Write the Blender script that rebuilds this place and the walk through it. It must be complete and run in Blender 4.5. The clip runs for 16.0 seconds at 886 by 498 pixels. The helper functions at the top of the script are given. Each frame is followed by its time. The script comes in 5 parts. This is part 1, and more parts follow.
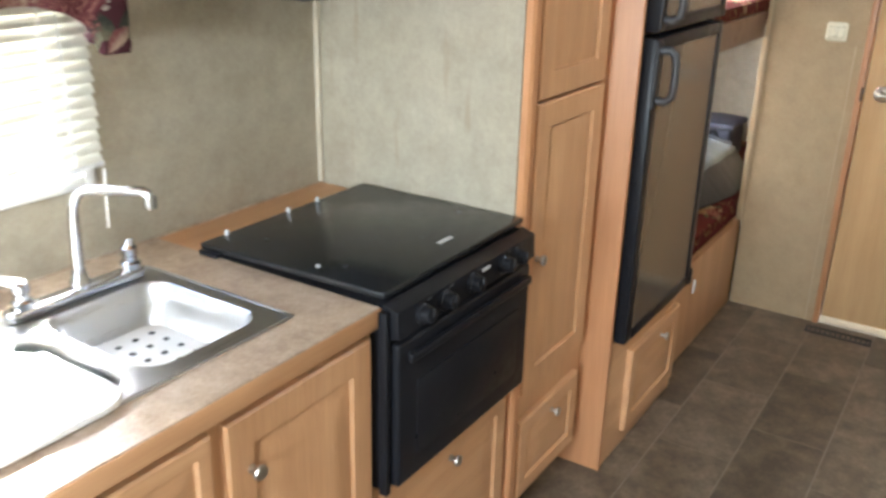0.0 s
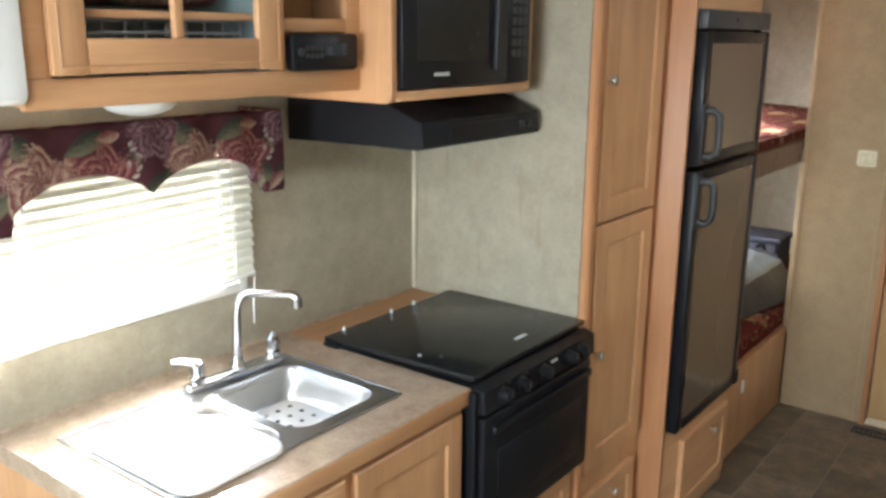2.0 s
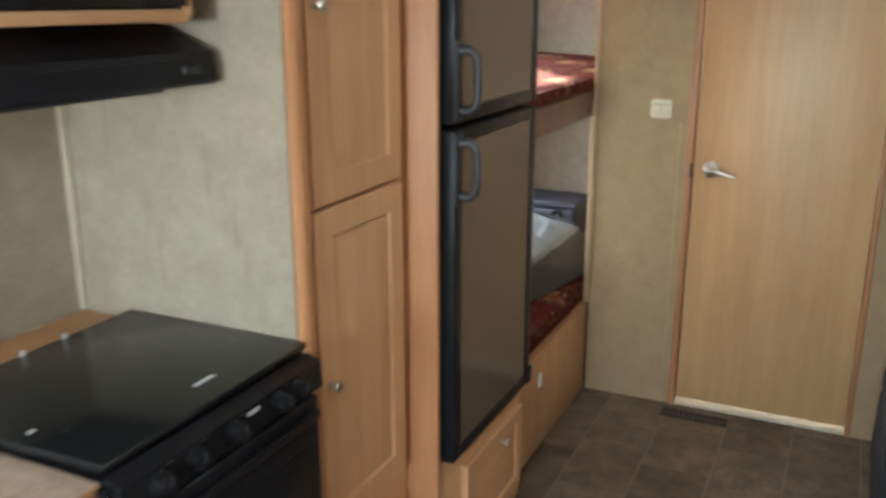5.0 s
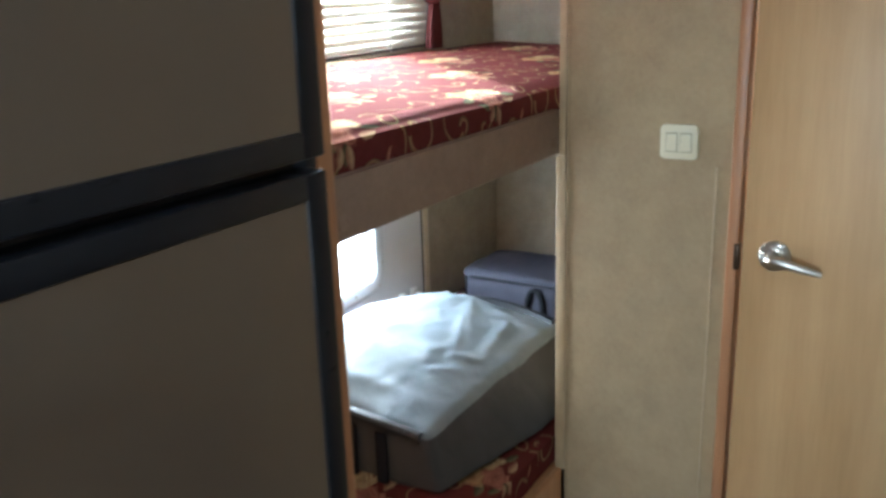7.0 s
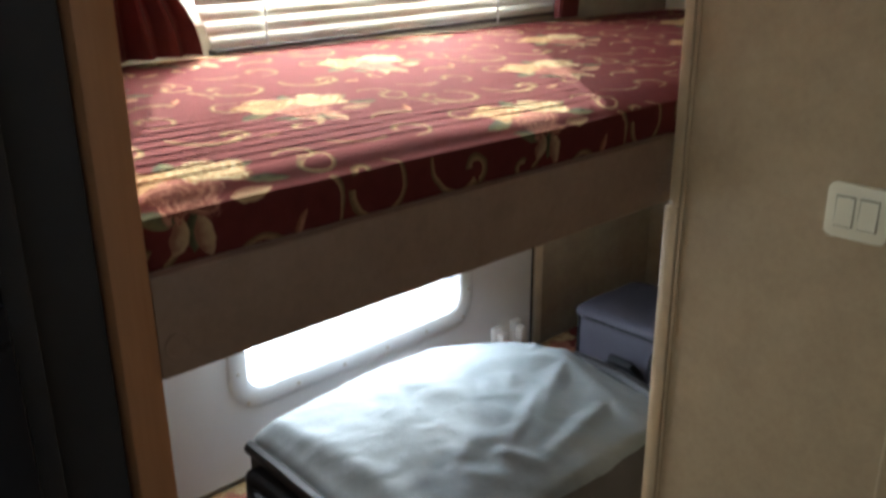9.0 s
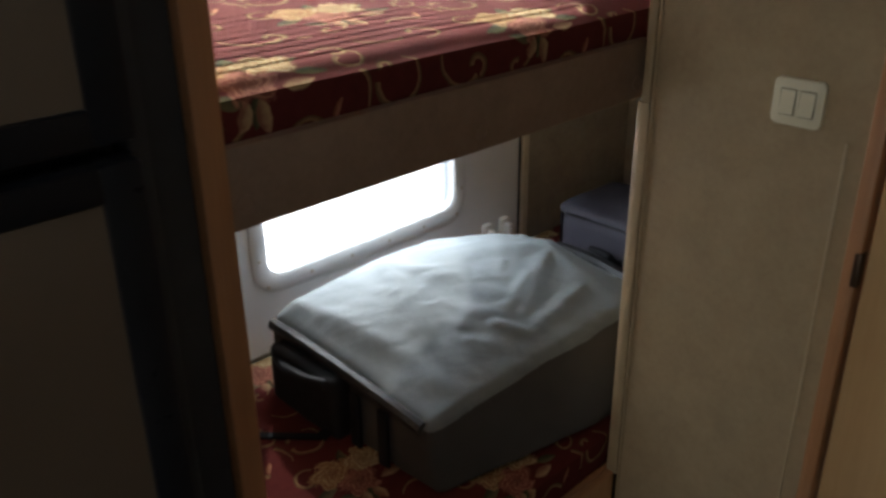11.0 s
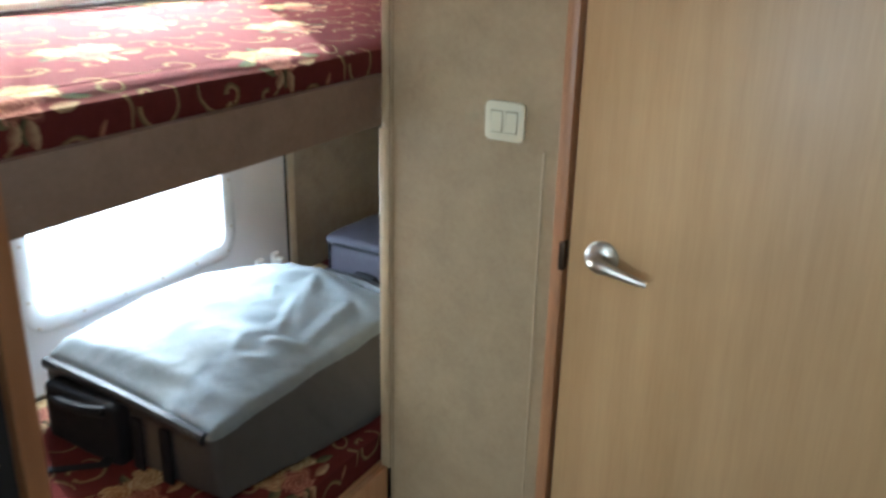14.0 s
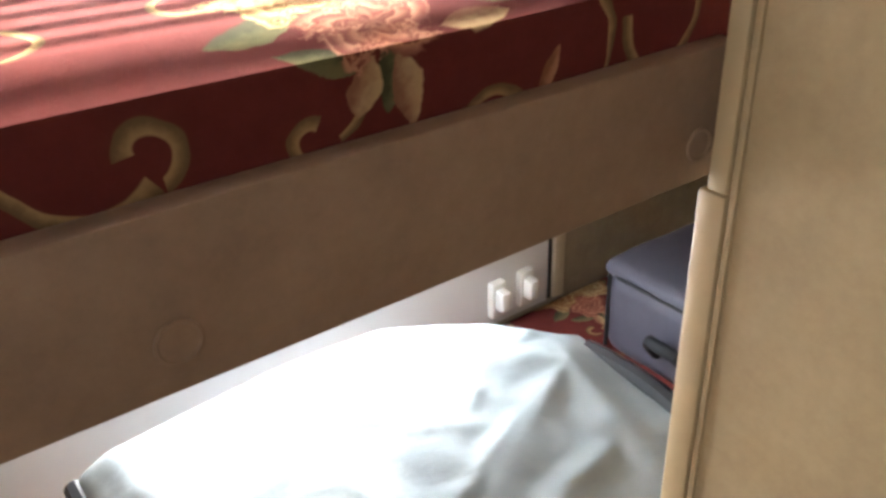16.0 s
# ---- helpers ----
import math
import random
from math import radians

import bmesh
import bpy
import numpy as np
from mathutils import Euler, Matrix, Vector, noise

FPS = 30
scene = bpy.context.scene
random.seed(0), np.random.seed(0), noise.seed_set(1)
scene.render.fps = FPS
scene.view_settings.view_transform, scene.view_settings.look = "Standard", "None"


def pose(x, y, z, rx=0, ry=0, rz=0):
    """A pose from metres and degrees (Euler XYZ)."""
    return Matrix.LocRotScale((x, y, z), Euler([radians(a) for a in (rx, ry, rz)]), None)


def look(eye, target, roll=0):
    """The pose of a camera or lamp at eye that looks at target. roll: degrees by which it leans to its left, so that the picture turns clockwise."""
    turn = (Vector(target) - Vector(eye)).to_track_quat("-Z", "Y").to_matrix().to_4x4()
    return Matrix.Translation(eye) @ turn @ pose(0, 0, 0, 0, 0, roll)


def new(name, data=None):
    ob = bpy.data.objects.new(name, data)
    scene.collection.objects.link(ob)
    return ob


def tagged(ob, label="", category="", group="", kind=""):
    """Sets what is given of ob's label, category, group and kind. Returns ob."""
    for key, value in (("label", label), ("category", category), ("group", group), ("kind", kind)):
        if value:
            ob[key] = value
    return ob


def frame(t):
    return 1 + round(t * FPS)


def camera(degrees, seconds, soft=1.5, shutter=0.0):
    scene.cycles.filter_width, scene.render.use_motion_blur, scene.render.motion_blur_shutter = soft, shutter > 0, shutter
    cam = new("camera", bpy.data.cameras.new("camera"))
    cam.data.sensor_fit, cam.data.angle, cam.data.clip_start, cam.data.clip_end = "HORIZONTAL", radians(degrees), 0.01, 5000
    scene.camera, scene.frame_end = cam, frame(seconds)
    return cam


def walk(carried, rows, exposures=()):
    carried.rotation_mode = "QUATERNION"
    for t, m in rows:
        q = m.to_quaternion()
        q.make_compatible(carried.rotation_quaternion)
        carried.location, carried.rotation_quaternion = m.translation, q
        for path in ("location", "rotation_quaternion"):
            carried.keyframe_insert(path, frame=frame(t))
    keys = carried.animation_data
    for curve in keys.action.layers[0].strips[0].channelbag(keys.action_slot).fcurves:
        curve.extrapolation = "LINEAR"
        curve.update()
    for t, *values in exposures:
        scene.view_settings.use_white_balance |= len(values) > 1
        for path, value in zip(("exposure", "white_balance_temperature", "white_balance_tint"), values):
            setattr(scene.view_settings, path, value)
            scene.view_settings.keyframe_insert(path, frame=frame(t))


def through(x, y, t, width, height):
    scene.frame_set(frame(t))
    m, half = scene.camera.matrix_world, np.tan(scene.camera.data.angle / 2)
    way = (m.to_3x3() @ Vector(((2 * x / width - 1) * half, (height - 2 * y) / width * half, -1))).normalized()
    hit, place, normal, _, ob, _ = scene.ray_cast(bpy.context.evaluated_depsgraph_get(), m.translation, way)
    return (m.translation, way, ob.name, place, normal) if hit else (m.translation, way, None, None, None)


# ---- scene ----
cam = camera(54.1, 16.0, soft=3.0, shutter=0.5)
PATH = [
    (0, (-1.148, -0.885, 1.581), (0.419, 0.129, 0.863), 1.3),
    (0.5, (-1.318, -1.035, 1.625), (0.193, 0.101, 0.97), 1.7),
    (1, (-1.422, -1.062, 1.675), (0.078, 0.127, 1.097), 1.2),
    (1.5, (-1.469, -1.062, 1.691), (0.048, 0.131, 1.168), 0.9),
    (2, (-1.52, -1.081, 1.706), (0.024, 0.093, 1.22), 0.6),
    (2.5, (-1.549, -1.096, 1.709), (0.028, 0.047, 1.251), 0.3),
    (3, (-1.55, -1.093, 1.705), (0.04, 0.029, 1.243), 0.2),
    (3.5, (-1.524, -1.077, 1.704), (0.075, 0.021, 1.217), -0.0),
    (4, (-1.445, -1.025, 1.689), (0.182, 0.013, 1.166), -0.5),
    (4.5, (-1.187, -1.006, 1.631), (0.478, -0.036, 1.096), -0.6),
    (5, (-0.805, -0.955, 1.595), (0.93, -0.128, 1.042), -0.1),
    (5.2, (-0.656, -0.913, 1.574), (1.091, -0.125, 1.004), -0.8),
    (7.3, (1.01, -0.774, 1.497), (2.578, 0.332, 0.93), -2.3),
    (7.5, (1.149, -0.781, 1.529), (2.635, 0.432, 0.963), -1.5),
    (8, (1.323, -0.702, 1.543), (2.752, 0.609, 1.054), -1.1),
    (8.2, (1.382, -0.666, 1.548), (2.779, 0.673, 1.042), -0.2),
    (8.5, (1.416, -0.679, 1.548), (2.769, 0.685, 0.991), 0.0),
    (9, (1.458, -0.673, 1.516), (2.749, 0.7, 0.845), -0.5),
    (9.5, (1.474, -0.652, 1.493), (2.728, 0.684, 0.691), -0.7),
    (10, (1.465, -0.649, 1.483), (2.711, 0.654, 0.617), -0.9),
    (10.2, (1.467, -0.66, 1.489), (2.695, 0.645, 0.6), -0.9),
    (12.3, (0.826, -1.035, 1.594), (2.27, 0.164, 0.905), 0.1),
    (12.5, (0.803, -1.046, 1.595), (2.274, 0.126, 0.914), 0.2),
    (13, (0.793, -1.056, 1.6), (2.321, 0.04, 0.918), 0.3),
    (13.5, (0.919, -1.013, 1.562), (2.503, -0.003, 0.874), 0.2),
    (14, (1.159, -0.953, 1.523), (2.778, -0.013, 0.82), 1.2),
    (14.5, (1.427, -0.763, 1.454), (3.008, 0.199, 0.696), 1.2),
    (15, (1.699, -0.544, 1.454), (3.101, 0.616, 0.624), 0.2),
    (15.5, (1.984, -0.421, 1.439), (3.06, 1.001, 0.532), -1.3),
    (16, (2.048, -0.358, 1.414), (3.073, 1.063, 0.449), -1.9),
]
EXPOSURE = [(0, 4.1, 6000, 8), (0.5, 3.8, 6000, 8), (1, 3.8, 6050, 7), (2, 3.7, 6050, 6), (4, 3.45, 6000, 6), (4.5, 3.4, 6000, 7), (5, 3.6, 6050, 6), (7.3, 3.4, 5250, 0),
            (8, 3.0, 5700, 3), (9, 2.4, 5950, 4), (9.5, 2.25, 6400, 7), (10.2, 1.8, 6500, 9), (12.3, 1.7, 5750, 1), (13, 2.1, 5750, 1), (13.5, 2.7, 5650, 2), (14, 3.35, 5350, 0),
            (14.5, 3.15, 5150, -2), (15, 3.35, 5300, 0), (15.5, 3.55, 5950, 4), (16, 3.75, 6500, 8)]
walk(cam, [(t, look(e, g, r)) for t, e, g, r in PATH], EXPOSURE)

# ---- light: sky and sun from the kitchen side ----
SUN_TRAVEL = Vector((-0.46, -0.60, -0.555)).normalized()
world = bpy.data.worlds.new("sky")
scene.world = world
world.use_nodes = True
wn = world.node_tree
sky = wn.nodes.new("ShaderNodeTexSky")
sky.sky_type = "NISHITA"
sky.sun_disc = False
sky.sun_elevation = math.asin(-SUN_TRAVEL.z)
sky.sun_rotation = math.atan2(-SUN_TRAVEL.x, -SUN_TRAVEL.y)
wn.nodes["Background"].inputs["Strength"].default_value = 0.15
wn.links.new(sky.outputs[0], wn.nodes["Background"].inputs["Color"])
sun_data = bpy.data.lights.new("sun", "SUN")
sun_data.energy, sun_data.angle, sun_data.color = 5.0, radians(0.6), (1.0, 0.97, 0.92)
sun = new("sun", sun_data)
sun.matrix_world = look((0, 0, 6), Vector((0, 0, 6)) + SUN_TRAVEL)


def window_light(name, eye, target, w, h, watts, colour):
    data = bpy.data.lights.new(name, "AREA")
    data.shape, data.size, data.size_y, data.energy, data.color = "RECTANGLE", w, h, watts, colour
    lamp = new(name, data)
    lamp.matrix_world = look(eye, target)
    return lamp


# daylight of the window at the front of the trailer
window_light("window_daylight", (-4.35, -0.65, 1.45), (0, -0.65, 1.45), 1.4, 0.7, 10.0, (0.86, 0.93, 1.0))
# two unseen ceiling lamps added as fill, then daylight of the small hatch window
window_light("added_ceiling_fill", (-1.55, -0.55, 2.06), (-1.55, -0.55, 0), 0.34, 0.34, 1.1, (0.96, 0.98, 1.0))
window_light("added_ceiling_fill", (1.25, -0.95, 2.06), (1.25, -0.95, 0), 0.34, 0.34, 0.4, (0.96, 0.98, 1.0))
window_light("window_daylight", (2.5, 0.625, 0.90), (2.36, 0.0, 0.38), 0.5, 0.2, 0.85, (0.86, 0.93, 1.0))
window_light("window_daylight", (2.575, 0.742, 1.70), (2.575, -0.3, 1.45), 0.8, 0.58, 4.5, (0.9, 0.95, 1.0))
window_light("bathroom_daylight", (3.05, -0.95, 2.03), (2.95, -0.95, 0), 0.3, 0.3, 2.2, (1.0, 0.95, 0.86))


# ---- materials ----
def nodes_of(name):
    m = bpy.data.materials.new(name)
    m.use_nodes = True
    nt = m.node_tree
    return m, nt, nt.nodes["Principled BSDF"]


def node(nt, kind, **values):
    n = nt.nodes.new(kind)
    for key, v in values.items():
        if key in n.inputs:
            n.inputs[key].default_value = v
    return n


def ramp(nt, fac, stops):
    r = nt.nodes.new("ShaderNodeValToRGB")
    while len(r.color_ramp.elements) < len(stops):
        r.color_ramp.elements.new(0.5)
    for e, (p, c) in zip(r.color_ramp.elements, stops):
        e.position, e.color = p, (*c, 1)
    nt.links.new(fac, r.inputs[0])
    return r.outputs[0]


def mathn(nt, op, a, b=None, c=None):
    n = nt.nodes.new("ShaderNodeMath")
    n.operation = op
    for i, v in enumerate((a, b, c)):
        if v is None:
            continue
        if isinstance(v, (int, float)):
            n.inputs[i].default_value = v
        else:
            nt.links.new(v, n.inputs[i])
    return n.outputs[0]


def blend(nt, fac, a, b, kind="MIX"):
    n = nt.nodes.new("ShaderNodeMixRGB")
    n.blend_type = kind
    for i, v in enumerate((fac, a, b)):
        if isinstance(v, (int, float)):
            n.inputs[i].default_value = v
        elif isinstance(v, tuple):
            n.inputs[i].default_value = (*v, 1)
        else:
            nt.links.new(v, n.inputs[i])
    return n.outputs[0]


def coords(nt, scale=(1, 1, 1), kind="Object"):
    tc = nt.nodes.new("ShaderNodeTexCoord")
    mp = nt.nodes.new("ShaderNodeMapping")
    mp.inputs["Scale"].default_value = scale
    nt.links.new(tc.outputs[kind], mp.inputs[0])
    return mp.outputs[0]


def noise_of(nt, vec, scale, detail=4, rough=0.55):
    n = node(nt, "ShaderNodeTexNoise", Scale=scale, Detail=detail, Roughness=rough)
    nt.links.new(vec, n.inputs["Vector"])
    return n.outputs["Fac"]


def bump(nt, bsdf, height, strength=0.2, distance=0.002):
    b = node(nt, "ShaderNodeBump", Strength=strength, Distance=distance)
    nt.links.new(height, b.inputs["Height"])
    nt.links.new(b.outputs[0], bsdf.inputs["Normal"])


def plain(name, colour, rough=0.5, metal=0.0, vary=0.12, scale=12.0, relief=0.06, grain=180.0):
    """A painted, plastic or metal surface with faint mottling, wear in the gloss and fine relief."""
    m, nt, b = nodes_of(name)
    v = coords(nt)
    n = noise_of(nt, v, scale, 5)
    lo = tuple(c * (1 - vary) for c in colour)
    hi = tuple(min(1, c * (1 + vary)) for c in colour)
    nt.links.new(ramp(nt, n, [(0.3, lo), (0.7, hi)]), b.inputs["Base Color"])
    nt.links.new(mathn(nt, "MULTIPLY_ADD", noise_of(nt, v, scale * 3, 3), 0.25, rough - 0.12), b.inputs["Roughness"])
    b.inputs["Metallic"].default_value = metal
    bump(nt, b, noise_of(nt, v, grain, 3), relief, 0.001)
    return m


def wood(name, light, dark, along="z", rough=0.42, fine=1.0):
    """Maple laminate: long streaks along one axis, fine pores, slow patches of tone."""
    m, nt, b = nodes_of(name)
    s = {"x": (1.2, 16, 16), "y": (16, 1.2, 16), "z": (16, 16, 1.2)}[along]
    s2 = {"x": (9, 190, 190), "y": (190, 9, 190), "z": (190, 190, 9)}[along]
    streak = noise_of(nt, coords(nt, s), 1.0, 5, 0.6)
    pores = noise_of(nt, coords(nt, s2), 1.0, 3, 0.6)
    patch = noise_of(nt, coords(nt), 3.0, 3)
    f = mathn(nt, "ADD", mathn(nt, "MULTIPLY", streak, 0.55), mathn(nt, "ADD", mathn(nt, "MULTIPLY", pores, 0.25), mathn(nt, "MULTIPLY", patch, 0.25)))
    info = nt.nodes.new("ShaderNodeObjectInfo")
    f = mathn(nt, "ADD", f, mathn(nt, "MULTIPLY_ADD", info.outputs["Random"], 0.08, -0.04))
    nt.links.new(ramp(nt, f, [(0.36, dark), (0.68, light)]), b.inputs["Base Color"])
    nt.links.new(mathn(nt, "MULTIPLY_ADD", patch, 0.2, rough - 0.1), b.inputs["Roughness"])
    bump(nt, b, pores, 0.12 * fine, 0.0008)
    return m


def wallpaper(name, light, dark, rough=0.72, drips=0.0):
    """Vinyl-faced wallboard with a mottled print and some rubbed stains."""
    m, nt, b = nodes_of(name)
    v = coords(nt)
    mott = noise_of(nt, v, 16, 8, 0.7)
    fine = noise_of(nt, v, 95, 4, 0.7)
    stain = noise_of(nt, v, 1.6, 3)
    f = mathn(nt, "ADD", mathn(nt, "MULTIPLY", mott, 0.5), mathn(nt, "ADD", mathn(nt, "MULTIPLY", fine, 0.25), mathn(nt, "MULTIPLY", stain, 0.25)))
    c = ramp(nt, f, [(0.38, dark), (0.62, light)])
    blot = ramp(nt, noise_of(nt, coords(nt, (2.2, 2.2, 1.1)), 2.1, 5, 0.6), [(0.62, (0, 0, 0)), (0.74, (1, 1, 1))])
    c = blend(nt, mathn(nt, "MULTIPLY", blot, 0.22), c, tuple(x * 0.6 for x in dark))
    nt.links.new(c, b.inputs["Base Color"])
    if drips:
        run = ramp(nt, noise_of(nt, coords(nt, (26, 26, 3.2)), 1.0, 3, 0.6), [(0.64, (0, 0, 0)), (0.74, (1, 1, 1))])
        c = blend(nt, mathn(nt, "MULTIPLY", run, drips), c, (0.23, 0.14, 0.06))
        nt.links.new(c, b.inputs["Base Color"])
    b.inputs["Roughness"].default_value = rough
    bump(nt, b, fine, 0.12, 0.001)
    return m


def glassy(name, colour=(1, 1, 1), rough=0.0, ior=1.45):
    m, nt, b = nodes_of(name)
    b.inputs["Base Color"].default_value = (*colour, 1)
    b.inputs["Roughness"].default_value = rough
    b.inputs["IOR"].default_value = ior
    b.inputs["Transmission Weight"].default_value = 1.0
    return m


def soft_step(nt, x, lo, hi):
    n = nt.nodes.new("ShaderNodeMapRange")
    n.interpolation_type = "SMOOTHSTEP"
    nt.links.new(x, n.inputs[0])
    n.inputs[1].default_value, n.inputs[2].default_value = lo, hi
    return n.outputs[0]


def printed_cloth(name, ground, repeat, origin, paint):
    """Woven cloth with a hand-drawn print on a half-drop repeat; paint draws its motifs one over another."""
    m, nt, b = nodes_of(name)
    PX, PY, DROP = repeat
    tc = nt.nodes.new("ShaderNodeTexCoord")
    sep = nt.nodes.new("ShaderNodeSeparateXYZ")
    nt.links.new(tc.outputs["Object"], sep.inputs[0])
    com = nt.nodes.new("ShaderNodeCombineXYZ")
    nt.links.new(sep.outputs[0], com.inputs[0])
    nt.links.new(mathn(nt, "ADD", sep.outputs[1], sep.outputs[2]), com.inputs[1])
    flat = com.outputs[0]
    wob = node(nt, "ShaderNodeTexNoise", Scale=26.0, Detail=2.0)
    nt.links.new(flat, wob.inputs["Vector"])
    add = nt.nodes.new("ShaderNodeVectorMath")
    add.operation = "MULTIPLY_ADD"
    nt.links.new(wob.outputs["Color"], add.inputs[0])
    add.inputs[1].default_value = (0.012, 0.012, 0)
    nt.links.new(flat, add.inputs[2])
    drawn = nt.nodes.new("ShaderNodeSeparateXYZ")
    nt.links.new(add.outputs[0], drawn.inputs[0])
    # pattern place: x along the bunk, q across the top and down the front
    px = mathn(nt, "ADD", drawn.outputs[0], origin[0] - 0.006)
    pq = mathn(nt, "ADD", drawn.outputs[1], origin[1] - 0.006)
    weave = noise_of(nt, flat, 300, 3)
    fine = noise_of(nt, flat, 130, 4, 0.6)
    colour = blend(nt, noise_of(nt, flat, 60, 3), ground, tuple(c * 0.7 for c in ground))

    def local(cx, cq):
        k = mathn(nt, "FLOOR", mathn(nt, "MULTIPLY_ADD", mathn(nt, "SUBTRACT", pq, cq), 1 / PY, 0.5))
        dq = mathn(nt, "SUBTRACT", mathn(nt, "SUBTRACT", pq, cq), mathn(nt, "MULTIPLY", k, PY))
        dx = mathn(nt, "WRAP", mathn(nt, "SUBTRACT", mathn(nt, "SUBTRACT", px, cx), mathn(nt, "MULTIPLY", k, DROP)), PX / 2, -PX / 2)
        return dx, dq

    def scroll(base, cx, cq, r0, r1, a0, sweep, w0, w1):
        """A tapering stroke that winds from radius r0 to r1 about a middle; angles in degrees."""
        dx, dq = local(cx, cq)
        r = mathn(nt, "SQRT", mathn(nt, "ADD", mathn(nt, "MULTIPLY", dx, dx), mathn(nt, "MULTIPLY", dq, dq)))
        ang = mathn(nt, "ARCTAN2", dq if sweep > 0 else mathn(nt, "MULTIPLY", dq, -1.0), dx)
        start = radians(a0 if sweep > 0 else -a0)
        t = mathn(nt, "DIVIDE", mathn(nt, "WRAP", mathn(nt, "SUBTRACT", ang, start), 2 * math.pi, 0.0), radians(abs(sweep)))
        off = mathn(nt, "SUBTRACT", r, mathn(nt, "MULTIPLY_ADD", t, r1 - r0, r0))
        half = mathn(nt, "MULTIPLY_ADD", t, (w1 - w0) * 0.88, w0 * 0.88)
        ratio = mathn(nt, "DIVIDE", off, half)
        mask = mathn(nt, "MULTIPLY", mathn(nt, "SUBTRACT", 1.0, soft_step(nt, mathn(nt, "ABSOLUTE", ratio), 0.75, 1.05)), mathn(nt, "LESS_THAN", t, 1.0))
        shade = soft_step(nt, mathn(nt, "MULTIPLY_ADD", fine, 1.3, ratio), -0.3, 1.4)
        tone = blend(nt, shade, (0.35, 0.225, 0.105), (0.13, 0.085, 0.04))
        return blend(nt, mathn(nt, "MULTIPLY", mask, 0.92), base, tone)

    def leaf(base, cx, cq, lx, lq, turn, light, dark):
        """A pointed oval with a lit and a shaded half."""
        dx, dq = local(cx, cq)
        c, sn = math.cos(radians(turn)), math.sin(radians(turn))
        u = mathn(nt, "MULTIPLY_ADD", dx, c / lx, mathn(nt, "MULTIPLY", dq, sn / lx))
        v = mathn(nt, "MULTIPLY_ADD", dx, -sn / lq, mathn(nt, "MULTIPLY", dq, c / lq))
        edge = mathn(nt, "MULTIPLY_ADD", u, u, mathn(nt, "ABSOLUTE", v))
        edge = mathn(nt, "ADD", edge, mathn(nt, "MULTIPLY_ADD", fine, 0.5, -0.25))
        mask = mathn(nt, "SUBTRACT", 1.0, soft_step(nt, edge, 0.86, 1.0))
        tone = blend(nt, soft_step(nt, mathn(nt, "MULTIPLY_ADD", fine, 1.6, v), 0.1, 1.5), light, dark)
        return blend(nt, mathn(nt, "MULTIPLY", mask, 0.95), base, tone)

    def rose(base, cx, cq, size, light, dark):
        """Ruffled petals wound about a heart."""
        dx, dq = local(cx, cq)
        r = mathn(nt, "DIVIDE", mathn(nt, "SQRT", mathn(nt, "ADD", mathn(nt, "MULTIPLY", dx, dx), mathn(nt, "MULTIPLY", mathn(nt, "MULTIPLY", dq, dq), 1.25))), size)
        ang = mathn(nt, "ARCTAN2", dq, dx)
        ruffle = mathn(nt, "MULTIPLY", mathn(nt, "SINE", mathn(nt, "MULTIPLY_ADD", ang, 5.0, mathn(nt, "MULTIPLY", fine, 7.0))), 0.16)
        rr = mathn(nt, "ADD", r, mathn(nt, "MULTIPLY_ADD", fine, 0.7, mathn(nt, "ADD", ruffle, -0.33)))
        mask = mathn(nt, "SUBTRACT", 1.0, soft_step(nt, rr, 0.9, 1.0))
        wind = mathn(nt, "FRACT", mathn(nt, "MULTIPLY_ADD", rr, 3.2, mathn(nt, "MULTIPLY", ang, 0.15915 * 2)))
        tone = blend(nt, soft_step(nt, mathn(nt, "MULTIPLY_ADD", fine, 0.8, wind), 0.35, 1.2), light, dark)
        tone = blend(nt, mathn(nt, "MULTIPLY", mathn(nt, "SUBTRACT", 1.0, soft_step(nt, rr, 0.05, 0.4)), 0.6), tone, tuple(c * 0.7 for c in dark))
        return blend(nt, mask, base, tone)

    colour = paint(colour, scroll, leaf, rose)
    colour = blend(nt, mathn(nt, "MULTIPLY", weave, 0.35), colour, blend(nt, 1.0, colour, (0.6, 0.58, 0.56), "MULTIPLY"))
    nt.links.new(colour, b.inputs["Base Color"])
    b.inputs["Roughness"].default_value = 1.0
    b.inputs["Specular IOR Level"].default_value = 0.055
    bump(nt, b, noise_of(nt, coords(nt), 420, 2), 0.25, 0.0008)
    return m


